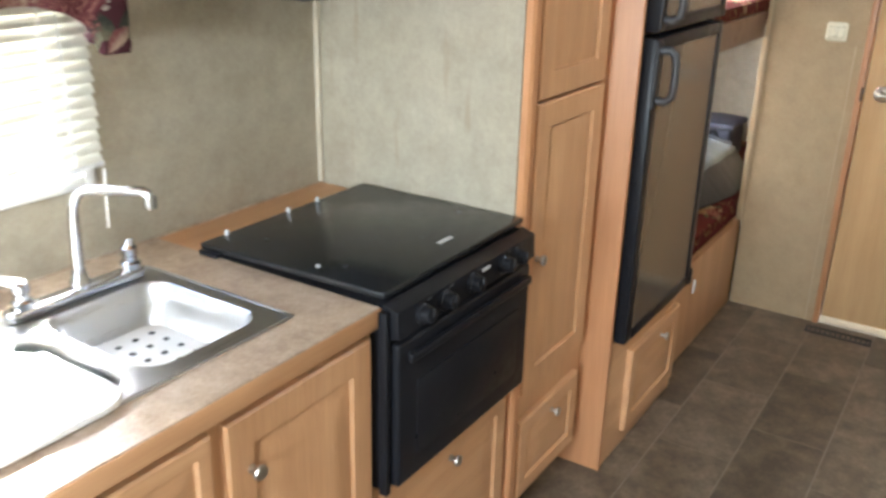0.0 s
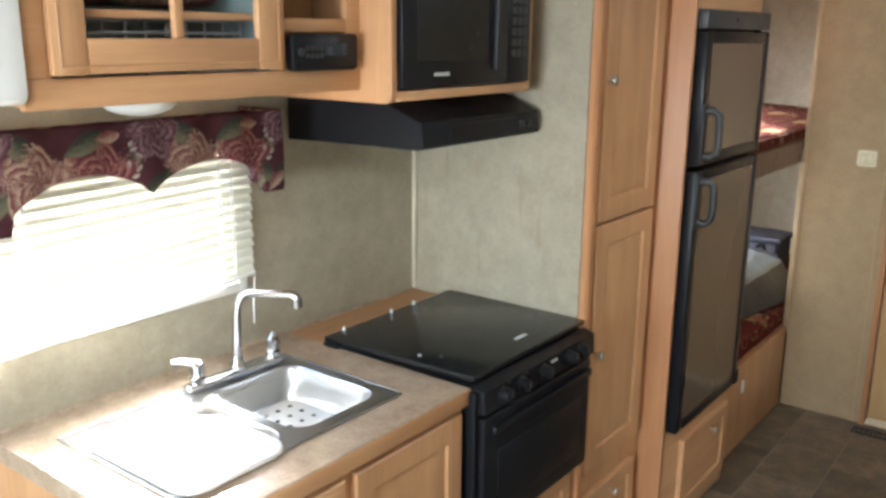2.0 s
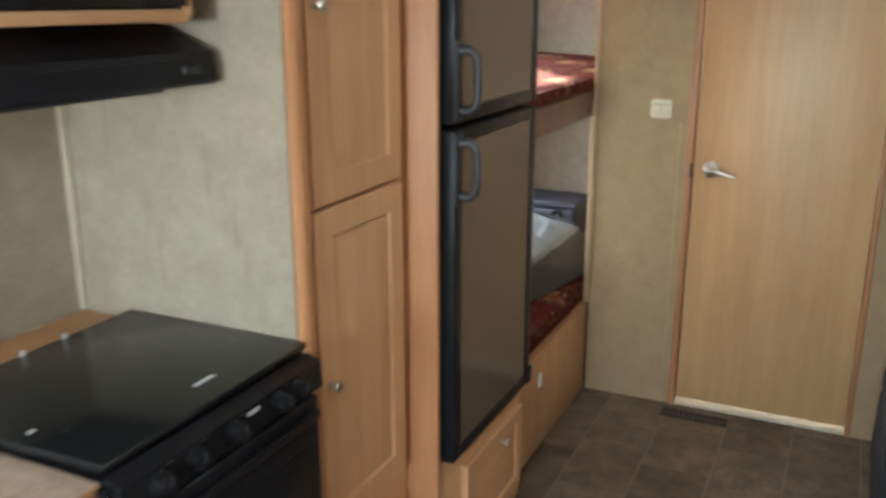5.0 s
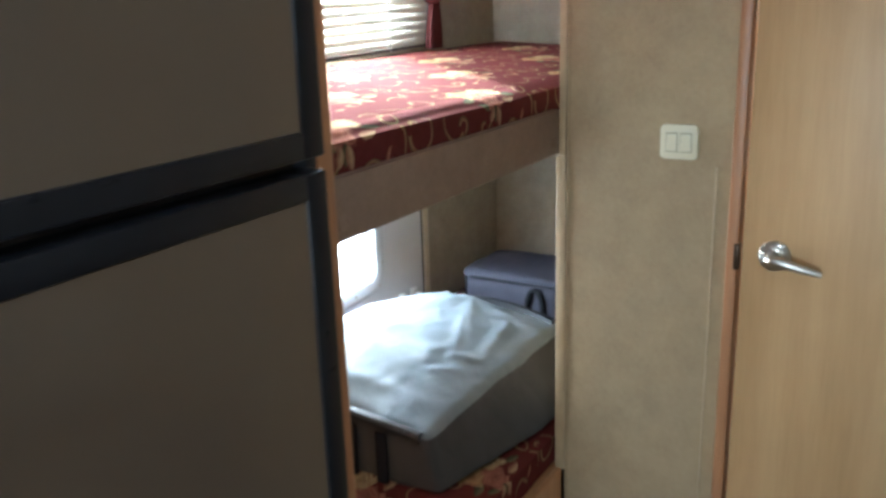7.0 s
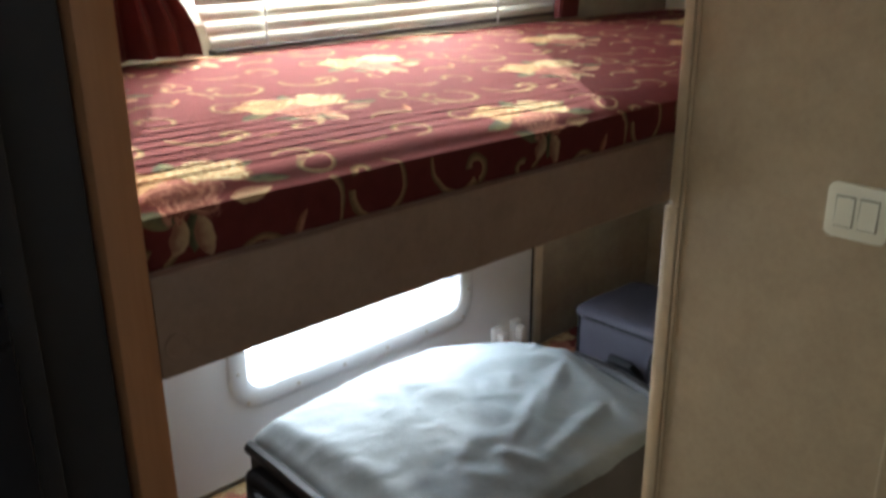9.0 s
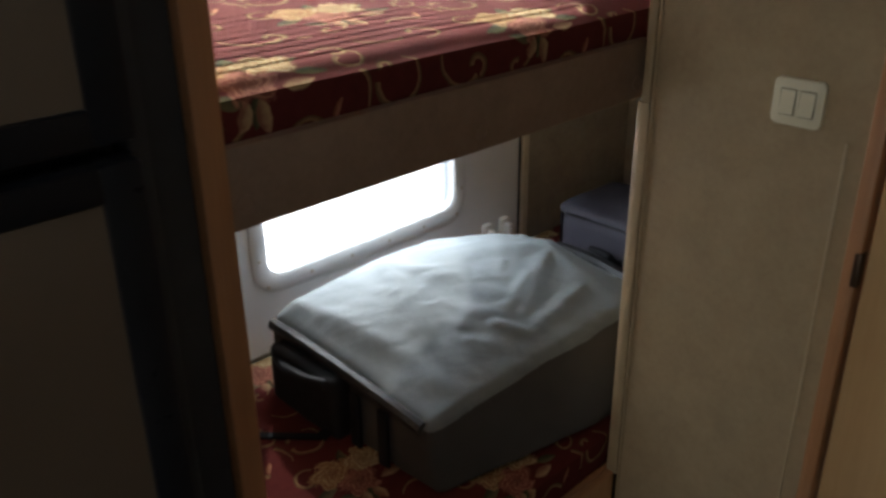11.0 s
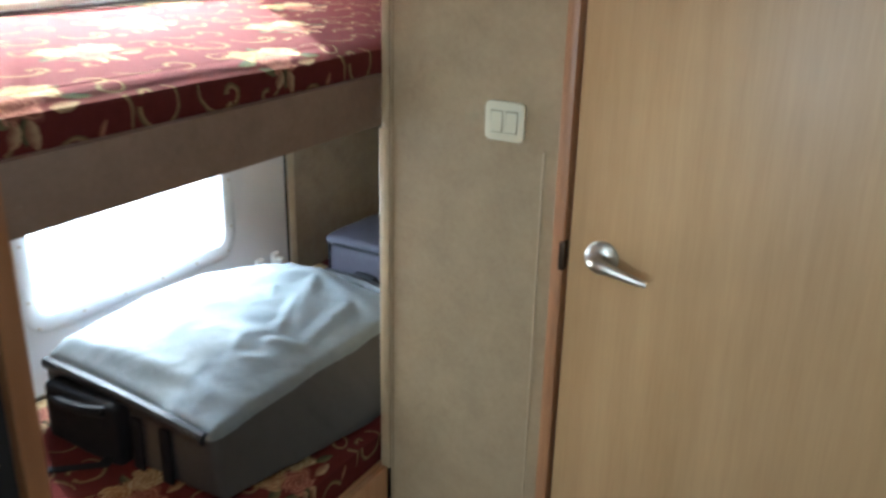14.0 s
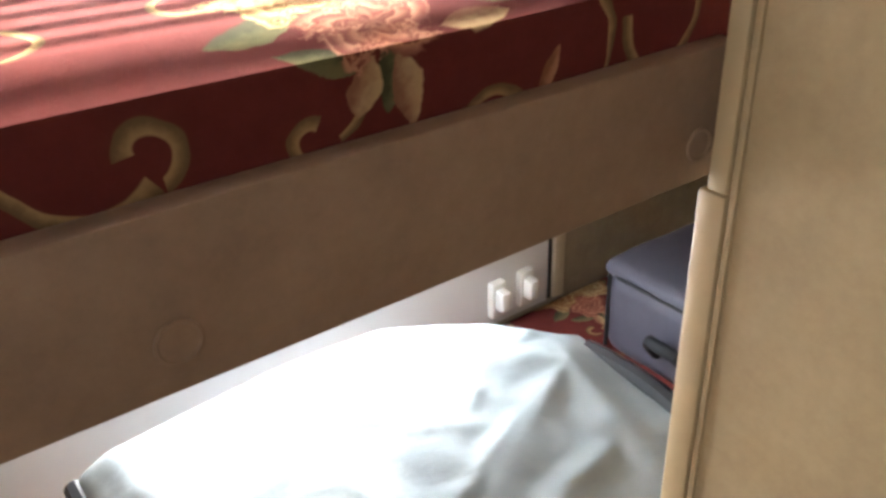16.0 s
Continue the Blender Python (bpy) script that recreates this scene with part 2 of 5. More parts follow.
def bunk_print(colour, scroll, leaf, rose):
    """Rose bouquets and curling acanthus scrolls."""
    # scrolls of the border between bouquets
    colour = scroll(colour, 1.905, -0.030, 0.060, 0.052, -30, 62, 0.002, 0.0055)
    colour = scroll(colour, 2.008, -0.028, 0.038, 0.034, 68, -250, 0.0028, 0.0062)
    colour = scroll(colour, 1.990, -0.006, 0.011, 0.006, 200, -230, 0.0062, 0.004)
    colour = scroll(colour, 2.128, -0.018, 0.044, 0.040, 170, 140, 0.0030, 0.0075)
    colour = scroll(colour, 2.152, -0.034, 0.018, 0.010, -70, 255, 0.0060, 0.0058)
    colour = scroll(colour, 2.236, -0.048, 0.015, 0.008, 290, -230, 0.0035, 0.0058)
    colour = scroll(colour, 2.240, -0.030, 0.029, 0.027, 20, -85, 0.0045, 0.0030)
    colour = scroll(colour, 2.352, -0.085, 0.036, 0.034, 25, 130, 0.0062, 0.0022)
    colour = leaf(colour, 2.395, -0.048, 0.018, 0.006, 62, (0.42, 0.2, 0.11), (0.2, 0.08, 0.04))
    colour = leaf(colour, 2.182, -0.062, 0.016, 0.006, 10, (0.40, 0.24, 0.12), (0.2, 0.1, 0.05))
    colour = scroll(colour, 2.215, 0.085, 0.030, 0.012, 40, 300, 0.0025, 0.0055)
    colour = scroll(colour, 1.945, 0.060, 0.026, 0.010, 150, -280, 0.0025, 0.0052)
    colour = scroll(colour, 2.105, 0.075, 0.034, 0.012, 250, 290, 0.0028, 0.0060)
    colour = scroll(colour, 2.050, 0.105, 0.050, 0.046, 200, 90, 0.0022, 0.0050)
    colour = scroll(colour, 2.430, 0.030, 0.030, 0.010, 60, -300, 0.0025, 0.0058)
    # bouquet: leaves, buds and roses
    green, olive = (0.135, 0.125, 0.06), (0.05, 0.052, 0.028)
    bud_l, bud_d = (0.42, 0.28, 0.15), (0.22, 0.10, 0.06)
    for cx, cq, lx, lq, turn in ((2.222, 0.028, 0.032, 0.013, 20), (2.245, -0.008, 0.026, 0.010, -25), (2.352, 0.060, 0.034, 0.012, 12), (2.372, 0.020, 0.026, 0.010, -18), (2.300, 0.092, 0.030, 0.011, 70), (2.285, -0.024, 0.024, 0.009, 80)):
        colour = leaf(colour, cx, cq, lx, lq, turn, green, olive)
    for cx, cq, lx, lq, turn in ((2.268, -0.030, 0.018, 0.011, 70), (2.294, -0.034, 0.023, 0.011, 100), (2.345, -0.002, 0.026, 0.013, 5), (2.236, 0.062, 0.022, 0.011, -35), (2.335, 0.088, 0.020, 0.010, 40)):
        colour = leaf(colour, cx, cq, lx, lq, turn, bud_l, bud_d)
    colour = rose(colour, 2.258, 0.066, 0.044, (0.46, 0.33, 0.16), (0.25, 0.115, 0.05))
    colour = rose(colour, 2.330, 0.062, 0.042, (0.50, 0.40, 0.23), (0.27, 0.16, 0.07))
    colour = rose(colour, 2.284, 0.016, 0.040, (0.40, 0.19, 0.12), (0.18, 0.055, 0.04))
    return colour


def valance_print(colour, scroll, leaf, rose):
    """Large dusky roses, grey-green leaves and pale sprigs close together on plum."""
    sage, deep = (0.135, 0.13, 0.085), (0.035, 0.042, 0.032)
    for cx, cq, lx, lq, turn in ((0.02, 0.05, 0.060, 0.026, 35), (0.085, 0.145, 0.055, 0.024, -40), (0.15, 0.06, 0.058, 0.025, 100), (0.215, 0.15, 0.06, 0.024, 20), (0.285, 0.05, 0.055, 0.025, -30), (0.315, 0.125, 0.045, 0.02, 75)):
        colour = leaf(colour, cx, cq, lx, lq, turn, sage, deep)
    for cx, cq, lx, lq, turn in ((0.045, 0.115, 0.032, 0.016, 60), (0.185, 0.105, 0.035, 0.018, -50), (0.255, 0.16, 0.03, 0.015, 10), (0.13, 0.02, 0.034, 0.016, -15), (0.33, 0.02, 0.03, 0.016, 40)):
        colour = leaf(colour, cx, cq, lx, lq, turn, (0.34, 0.25, 0.18), (0.16, 0.05, 0.05))
    colour = rose(colour, 0.105, 0.085, 0.074, (0.37, 0.28, 0.20), (0.15, 0.055, 0.055))
    colour = rose(colour, 0.245, 0.085, 0.066, (0.29, 0.14, 0.115), (0.10, 0.025, 0.032))
    colour = rose(colour, 0.005, 0.155, 0.060, (0.25, 0.16, 0.16), (0.085, 0.035, 0.05))
    for k in range(6):
        colour = leaf(colour, 0.31 + 0.012 * math.sin(k * 2.4), 0.075 + 0.013 * k, 0.009, 0.005, 50 * k, (0.33, 0.30, 0.25), (0.2, 0.17, 0.15))
    return colour


def thin_white(name, colour, through, clear=0.0):
    """Thin sheet that lets part of the light pass: slats and milky panes."""
    m, nt, b = nodes_of(name)
    b.inputs["Base Color"].default_value = (*colour, 1)
    b.inputs["Roughness"].default_value = 0.4
    t = nt.nodes.new("ShaderNodeBsdfTranslucent")
    t.inputs["Color"].default_value = (*colour, 1)
    mix = nt.nodes.new("ShaderNodeMixShader")
    mix.inputs[0].default_value = through
    nt.links.new(b.outputs[0], mix.inputs[1])
    nt.links.new(t.outputs[0], mix.inputs[2])
    out = mix.outputs[0]
    if clear:
        see = nt.nodes.new("ShaderNodeBsdfTransparent")
        mix2 = nt.nodes.new("ShaderNodeMixShader")
        mix2.inputs[0].default_value = clear
        nt.links.new(out, mix2.inputs[1])
        nt.links.new(see.outputs[0], mix2.inputs[2])
        out = mix2.outputs[0]
    nt.links.new(out, nt.nodes["Material Output"].inputs[0])
    return m


def tile_material(name):
    m, nt, b = nodes_of(name)
    info = nt.nodes.new("ShaderNodeObjectInfo")
    tc = nt.nodes.new("ShaderNodeTexCoord")
    add = nt.nodes.new("ShaderNodeVectorMath")
    add.operation = "MULTIPLY_ADD"
    nt.links.new(info.outputs["Random"], add.inputs[0])
    add.inputs[1].default_value = (37, 61, 13)
    nt.links.new(tc.outputs["Object"], add.inputs[2])
    cloud = noise_of(nt, add.outputs[0], 9, 7, 0.68)
    fine = noise_of(nt, add.outputs[0], 70, 4, 0.6)
    f = mathn(nt, "ADD", mathn(nt, "MULTIPLY", cloud, 0.75), mathn(nt, "MULTIPLY", fine, 0.2))
    f = mathn(nt, "ADD", f, mathn(nt, "MULTIPLY_ADD", info.outputs["Random"], 0.1, -0.03))
    nt.links.new(ramp(nt, f, [(0.36, (0.072, 0.052, 0.033)), (0.5, (0.14, 0.103, 0.066)), (0.64, (0.23, 0.178, 0.12))]), b.inputs["Base Color"])
    nt.links.new(mathn(nt, "MULTIPLY_ADD", cloud, 0.35, 0.32), b.inputs["Roughness"])
    bump(nt, b, fine, 0.15, 0.001)
    return m


def laminate(name):
    m, nt, b = nodes_of(name)
    v = coords(nt)
    big = noise_of(nt, v, 14, 6, 0.7)
    fine = noise_of(nt, v, 160, 3, 0.6)
    f = mathn(nt, "ADD", mathn(nt, "MULTIPLY", big, 0.7), mathn(nt, "MULTIPLY", fine, 0.3))
    nt.links.new(ramp(nt, f, [(0.36, (0.33, 0.23, 0.15)), (0.5, (0.46, 0.35, 0.25)), (0.64, (0.58, 0.47, 0.36))]), b.inputs["Base Color"])
    nt.links.new(mathn(nt, "MULTIPLY_ADD", big, 0.2, 0.3), b.inputs["Roughness"])
    bump(nt, b, fine, 0.05, 0.0006)
    return m


def brushed(name, colour, rough, axis=(4, 260, 260)):
    m, nt, b = nodes_of(name)
    line = noise_of(nt, coords(nt, axis), 1.0, 3, 0.6)
    b.inputs["Base Color"].default_value = (*colour, 1)
    b.inputs["Metallic"].default_value = 1.0
    nt.links.new(mathn(nt, "MULTIPLY_ADD", line, 0.22, rough - 0.1), b.inputs["Roughness"])
    bump(nt, b, line, 0.05, 0.0004)
    return m


def creased(name, colour, rough=0.75):
    """Soft luggage cloth."""
    m, nt, b = nodes_of(name)
    v = coords(nt)
    n = noise_of(nt, v, 7, 5)
    weave = noise_of(nt, v, 520, 2)
    fold = mathn(nt, "ABSOLUTE", mathn(nt, "SUBTRACT", noise_of(nt, coords(nt, (9, 16, 9)), 1.0, 3, 0.5), 0.5))
    fold = mathn(nt, "ADD", fold, mathn(nt, "MULTIPLY", noise_of(nt, v, 8, 3), 0.5))
    nt.links.new(ramp(nt, n, [(0.3, tuple(c * 0.85 for c in colour)), (0.7, tuple(c * 1.12 for c in colour))]), b.inputs["Base Color"])
    b.inputs["Roughness"].default_value = rough
    h = mathn(nt, "ADD", mathn(nt, "MULTIPLY", weave, 0.04), fold)
    bump(nt, b, h, 0.55, 0.010)
    return m


MAPLE = wood("maple_upright", (0.66, 0.378, 0.188), (0.49, 0.253, 0.116), "z")
MAPLE_WARM = wood("maple_orange", (0.59, 0.292, 0.132), (0.44, 0.196, 0.083), "z")
MAPLE_X = wood("maple_level", (0.66, 0.378, 0.188), (0.49, 0.253, 0.116), "x")
MAPLE_DOOR = wood("maple_pale", (0.54, 0.335, 0.155), (0.415, 0.243, 0.103), "z", 0.4)
TRIM_WOOD = wood("trim_orange", (0.43, 0.205, 0.09), (0.30, 0.128, 0.052), "z")
BUNK_BOARD = wallpaper("bunk_board", (0.29, 0.188, 0.125), (0.21, 0.131, 0.085), 0.6)
WALL = wallpaper("wall_vinyl", (0.455, 0.402, 0.305), (0.335, 0.288, 0.21))
WALL_TAN = wallpaper("wall_vinyl_tan", (0.37, 0.262, 0.142), (0.288, 0.197, 0.104))
WALL_STAINED = wallpaper("wall_vinyl_stained", (0.455, 0.402, 0.305), (0.335, 0.288, 0.21), 0.72, 0.25)
WALL_BUNK = wallpaper("wall_vinyl_bunk", (0.44, 0.39, 0.31), (0.315, 0.27, 0.21))
POST_TAN = plain("tan_moulding", (0.41, 0.295, 0.165), 0.45)
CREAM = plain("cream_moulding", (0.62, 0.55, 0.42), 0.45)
CEILING = plain("ceiling_white", (0.75, 0.73, 0.68), 0.7)
BLACK = plain("black_enamel", (0.012, 0.012, 0.014), 0.32)
BLACK_MATT = plain("black_plastic", (0.018, 0.018, 0.02), 0.5)
BLACK_GLASS = plain("black_glass", (0.012, 0.013, 0.014), 0.22, vary=0.05, relief=0.0)
BLACK_HOOD = plain("black_hood_paint", (0.010, 0.010, 0.012), 0.5)
for m in (BLACK, BLACK_HOOD):
    m.node_tree.nodes["Principled BSDF"].inputs["Specular IOR Level"].default_value = 0.18
GREY_PLASTIC = plain("charcoal_plastic", (0.035, 0.035, 0.037), 0.42)
FRIDGE_PANEL = plain("taupe_fridge_panel", (0.115, 0.083, 0.056), 0.15, vary=0.03, scale=0.8, relief=0.0)
STEEL = brushed("stainless_steel", (0.62, 0.62, 0.62), 0.3)
STEEL_DARK = brushed("stainless_rim", (0.42, 0.42, 0.42), 0.3)
CHROME = plain("chrome", (0.55, 0.55, 0.56), 0.2, 1.0, 0.03, relief=0.0)
NICKEL = plain("satin_nickel", (0.55, 0.50, 0.43), 0.34, 1.0, 0.06, relief=0.02)
WHITE = plain("white_plastic", (0.8, 0.79, 0.76), 0.4, vary=0.04)
IVORY = plain("ivory_plastic", (0.62, 0.55, 0.38), 0.4, vary=0.04)
WHITE_DOOR = plain("white_fibreglass", (0.72, 0.73, 0.74), 0.42, vary=0.05, scale=5)
TAG_GREY = plain("pale_print", (0.6, 0.6, 0.6), 0.5)
RACK_WIRE = plain("grey_wire", (0.3, 0.31, 0.3), 0.5)
SLAT = thin_white("blind_slat", (0.66, 0.63, 0.54), 0.08)
MILKY = thin_white("milky_pane", (0.88, 0.9, 0.93), 1.0, 0.32)
GLASS = glassy("clear_glass", ior=1.2)
LENS = thin_white("lamp_dome", (0.82, 0.82, 0.8), 0.4)
TILE = tile_material("slate_vinyl")
GROUT = plain("grout_line", (0.235, 0.192, 0.141), 0.7)
LAMINATE = laminate("counter_laminate")
BUNK_CLOTH = printed_cloth("bunk_cloth", (0.128, 0.027, 0.024), (0.485, 0.21, 0.27), (2.6685, 0.248), bunk_print)
VALANCE_CLOTH = printed_cloth("valance_cloth", (0.075, 0.027, 0.032), (0.35, 0.19, 0.16), (0.0, 0.0), valance_print)
CURTAIN_RED = creased("curtain_red", (0.15, 0.024, 0.022))
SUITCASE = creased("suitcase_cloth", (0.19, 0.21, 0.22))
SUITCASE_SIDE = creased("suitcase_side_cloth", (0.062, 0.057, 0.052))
STRAP = plain("black_webbing", (0.012, 0.012, 0.014), 0.75, relief=0.3, grain=400)
STRAP.node_tree.nodes["Principled BSDF"].inputs["Specular IOR Level"].default_value = 0.2
ZIP = plain("black_zip_tape", (0.014, 0.014, 0.016), 0.38, relief=0.4, grain=300)
BAG_CLOTH = creased("purple_grey_cloth", (0.042, 0.040, 0.056))
SOFA_CLOTH = creased("black_upholstery", (0.012, 0.012, 0.014))
GRAVEL = plain("outside_ground", (0.32, 0.29, 0.24), 0.9, vary=0.3, scale=4)
LINER = plain("cupboard_lining", (0.33, 0.42, 0.42), 0.7)


# ---- building helpers ----
def thing(name, place, label, category, group="", kind=""):
    ob = new(name)
    ob.empty_display_size = 0.05
    ob.location = place
    return tagged(ob, label, category, group, kind)


def world_place(ob):
    p = Vector((0, 0, 0))
    while ob is not None:
        p = p + Vector(ob.location)
        ob = ob.parent
    return p


def mesh_of(name, bm, material, smooth=True):
    me = bpy.data.meshes.new(name)
    bm.normal_update()
    bm.to_mesh(me)
    bm.free()
    me.materials.append(material)
    if smooth:
        me.shade_smooth()
        me.set_sharp_from_angle(angle=radians(35))
    return me


def part(name, bm, material, parent, label=""):
    """One mesh under a thing or a part; bm is in world metres."""
    bmesh.ops.translate(bm, verts=bm.verts, vec=-world_place(parent))
    ob = new(name, mesh_of(name, bm, material))
    ob.parent = parent
    return tagged(ob, label)


def solo(name, bm, material, label, category, kind="", group=""):
    """A thing of one mesh, its origin at its base."""
    lo = Vector([min(v.co[i] for v in bm.verts) for i in range(3)])
    hi = Vector([max(v.co[i] for v in bm.verts) for i in range(3)])
    base = Vector(((lo.x + hi.x) / 2, (lo.y + hi.y) / 2, lo.z))
    bmesh.ops.translate(bm, verts=bm.verts, vec=-base)
    ob = new(name, mesh_of(name, bm, material))
    ob.location = base
    return tagged(ob, label, category, group, kind)


def add_box(bm, x0, x1, y0, y1, z0, z1, bevel=0.0, seg=2):
    g = bmesh.ops.create_cube(bm, size=1.0)
    vs = g["verts"]
    for v in vs:
        v.co = Vector(((x0 + x1) / 2 + v.co.x * (x1 - x0), (y0 + y1) / 2 + v.co.y * (y1 - y0), (z0 + z1) / 2 + v.co.z * (z1 - z0)))
    if bevel:
        es = {e for v in vs for e in v.link_edges}
        bmesh.ops.bevel(bm, geom=list(es), offset=bevel, segments=seg, affect="EDGES", profile=0.5)
    return bm


def box(x0, x1, y0, y1, z0, z1, bevel=0.0, seg=2):
    return add_box(bmesh.new(), x0, x1, y0, y1, z0, z1, bevel, seg)


def add_prism(bm, outline, axis, a0, a1, bevel=0.0):
    """An outline of pairs pushed along an axis; pairs are the other two axes in order."""
    def at(p, a):
        return {"x": (a, p[0], p[1]), "y": (p[0], a, p[1]), "z": (p[0], p[1], a)}[axis]
    lo = [bm.verts.new(at(p, a0)) for p in outline]
    hi = [bm.verts.new(at(p, a1)) for p in outline]
    n = len(outline)
    faces = [bm.faces.new(lo), bm.faces.new(hi[::-1])]
    for i in range(n):
        faces.append(bm.faces.new((lo[i], hi[i], hi[(i + 1) % n], lo[(i + 1) % n])))
    bmesh.ops.recalc_face_normals(bm, faces=faces)
    if bevel:
        es = {e for f in faces[:2] for e in f.edges}
        bmesh.ops.bevel(bm, geom=list(es), offset=bevel, segments=2, affect="EDGES", profile=0.5)
    return bm


def prism(outline, axis, a0, a1, bevel=0.0):
    return add_prism(bmesh.new(), outline, axis, a0, a1, bevel)


def round_rect(x0, x1, y0, y1, r, seg=6):
    pts = []
    for cx, cy, a in ((x1 - r, y1 - r, 0), (x0 + r, y1 - r, 90), (x0 + r, y0 + r, 180), (x1 - r, y0 + r, 270)):
        for i in range(seg + 1):
            t = radians(a + 90 * i / seg)
            pts.append((cx + r * math.cos(t), cy + r * math.sin(t)))
    return pts


def add_loft(bm, loops, cap=True, closed=True):
    """Skin rings of points, one after another."""
    rings = [[bm.verts.new(p) for p in loop] for loop in loops]
    faces = []
    for a, b in zip(rings, rings[1:]):
        n = len(a)
        for i in range(n if closed else n - 1):
            faces.append(bm.faces.new((a[i], a[(i + 1) % n], b[(i + 1) % n], b[i])))
    if cap:
        faces.append(bm.faces.new(rings[0][::-1]))
        faces.append(bm.faces.new(rings[-1]))
    bmesh.ops.recalc_face_normals(bm, faces=faces)
    return bm


def loft(loops, cap=True, closed=True):
    return add_loft(bmesh.new(), loops, cap, closed)


def add_tube(bm, path, radius, seg=12):
    """A round bar along a line of points; radius may be a list."""
    pts = [Vector(p) for p in path]
    loops = []
    up = Vector((0.13, 0.21, 0.97))
    for i, p in enumerate(pts):
        d = (pts[min(i + 1, len(pts) - 1)] - pts[max(i - 1, 0)]).normalized()
        u = d.cross(up)
        u = u.normalized() if u.length > 1e-4 else Vector((1, 0, 0))
        w = u.cross(d)
        r = radius[i] if isinstance(radius, (list, tuple)) else radius
        loops.append([p + r * (math.cos(2 * math.pi * k / seg) * u + math.sin(2 * math.pi * k / seg) * w) for k in range(seg)])
        up = w
    return add_loft(bm, loops)


def tube(path, radius, seg=12):
    return add_tube(bmesh.new(), path, radius, seg)


def add_lathe(bm, profile, centre, axis, seg=20):
    """Rings of (distance along axis, radius) about an axis vector."""
    a = Vector(axis).normalized()
    u = a.orthogonal().normalized()
    w = a.cross(u)
    c = Vector(centre)
    loops = [[c + a * d + max(r, 0.0002) * (math.cos(2 * math.pi * k / seg) * u + math.sin(2 * math.pi * k / seg) * w) for k in range(seg)] for d, r in profile]
    return add_loft(bm, loops)


def lathe(profile, centre, axis, seg=20):
    return add_lathe(bmesh.new(), profile, centre, axis, seg)


def cabinet_knob(parent, x, y, z):
    """Small round nickel knob on a face that looks toward -y."""
    bm = lathe([(0, 0.008), (0.003, 0.008), (0.005, 0.005), (0.012, 0.005), (0.015, 0.011), (0.02, 0.0135), (0.024, 0.012), (0.026, 0.006)], (x, y, z), (0, -1, 0))
    return part("knob", bm, NICKEL, parent, "round satin nickel knob")


def panel_loops(x0, x1, z0, z1, arch, n=40):
    """Matching outlines of a door edge and of its panel, with an arched head if asked."""
    pts = []
    k = n // 4
    for i in range(k):
        pts.append((i / k, 0.0))
    for i in range(k):
        pts.append((1.0, i / k))
    for i in range(k):
        pts.append((1 - i / k, 1.0))
    for i in range(k):
        pts.append((0.0, 1 - i / k))

    def ring(d, bow):
        w, h = (x1 - x0) - 2 * d, (z1 - z0) - 2 * d
        out = []
        for u, v in pts:
            drop = bow * (1 - math.sin(math.pi * min(1, max(0, u)))) if v > 0.999 or (v > 0.9 and bow) else 0.0
            out.append((x0 + d + u * w, z0 + d + v * h - drop * (v if v < 0.999 else 1)))
        return out
    return ring


def raised_front(x0, x1, z0, z1, y, thick=0.019, rail=0.05, arch=0.0):
    """A raised-panel door or drawer front whose face looks toward -y; y is the face."""
    ring = panel_loops(x0, x1, z0, z1, arch)
    steps = [(0.0, y + thick, 0), (0.0, y + 0.004, 0), (0.004, y, 0), (rail, y, arch), (rail + 0.005, y + 0.007, arch),
             (rail + 0.012, y + 0.007, arch), (rail + 0.032, y + 0.001, arch)]
    loops = [[(p[0], yy, p[1]) for p in ring(d, bow)] for d, yy, bow in steps]
    return loft(loops)


def cabinet_door(parent, x0, x1, z0, z1, y, knob=None, rail=0.05, arch=0.0, name="door"):
    d = part(name, raised_front(x0, x1, z0, z1, y, rail=rail, arch=arch), MAPLE if name == "door" else MAPLE_X, parent)
    if knob:
        cabinet_knob(d, knob[0], y, knob[1])
    return d


def wall_panels(spans_a, spans_z, holes, make):
    """Blocks of a wall round its openings; make(a0, a1, z0, z1) adds one."""
    a_cuts = sorted({spans_a[0], spans_a[1], *[h[0] for h in holes], *[h[1] for h in holes]})
    z_cuts = sorted({spans_z[0], spans_z[1], *[h[2] for h in holes], *[h[3] for h in holes]})
    for a0, a1 in zip(a_cuts, a_cuts[1:]):
        for z0, z1 in zip(z_cuts, z_cuts[1:]):
            if any(h[0] <= (a0 + a1) / 2 <= h[1] and h[2] <= (z0 + z1) / 2 <= h[3] for h in holes):
                continue
            make(a0, a1, z0, z1)


# ---- structure ----
TOP = 2.05
Y_OUT, Y_FAR = 0.60, -1.85
X_FRONT, X_REAR = -4.4, 3.595
Y_BUNK, X_BUNK = 0.70, 1.744
K_WIN = (-0.79, -0.137, 1.065, 1.49)
B_WIN = (2.15, 3.00, 1.385, 2.02)
L_WIN = (2.19, 2.81, 0.665, 1.14)

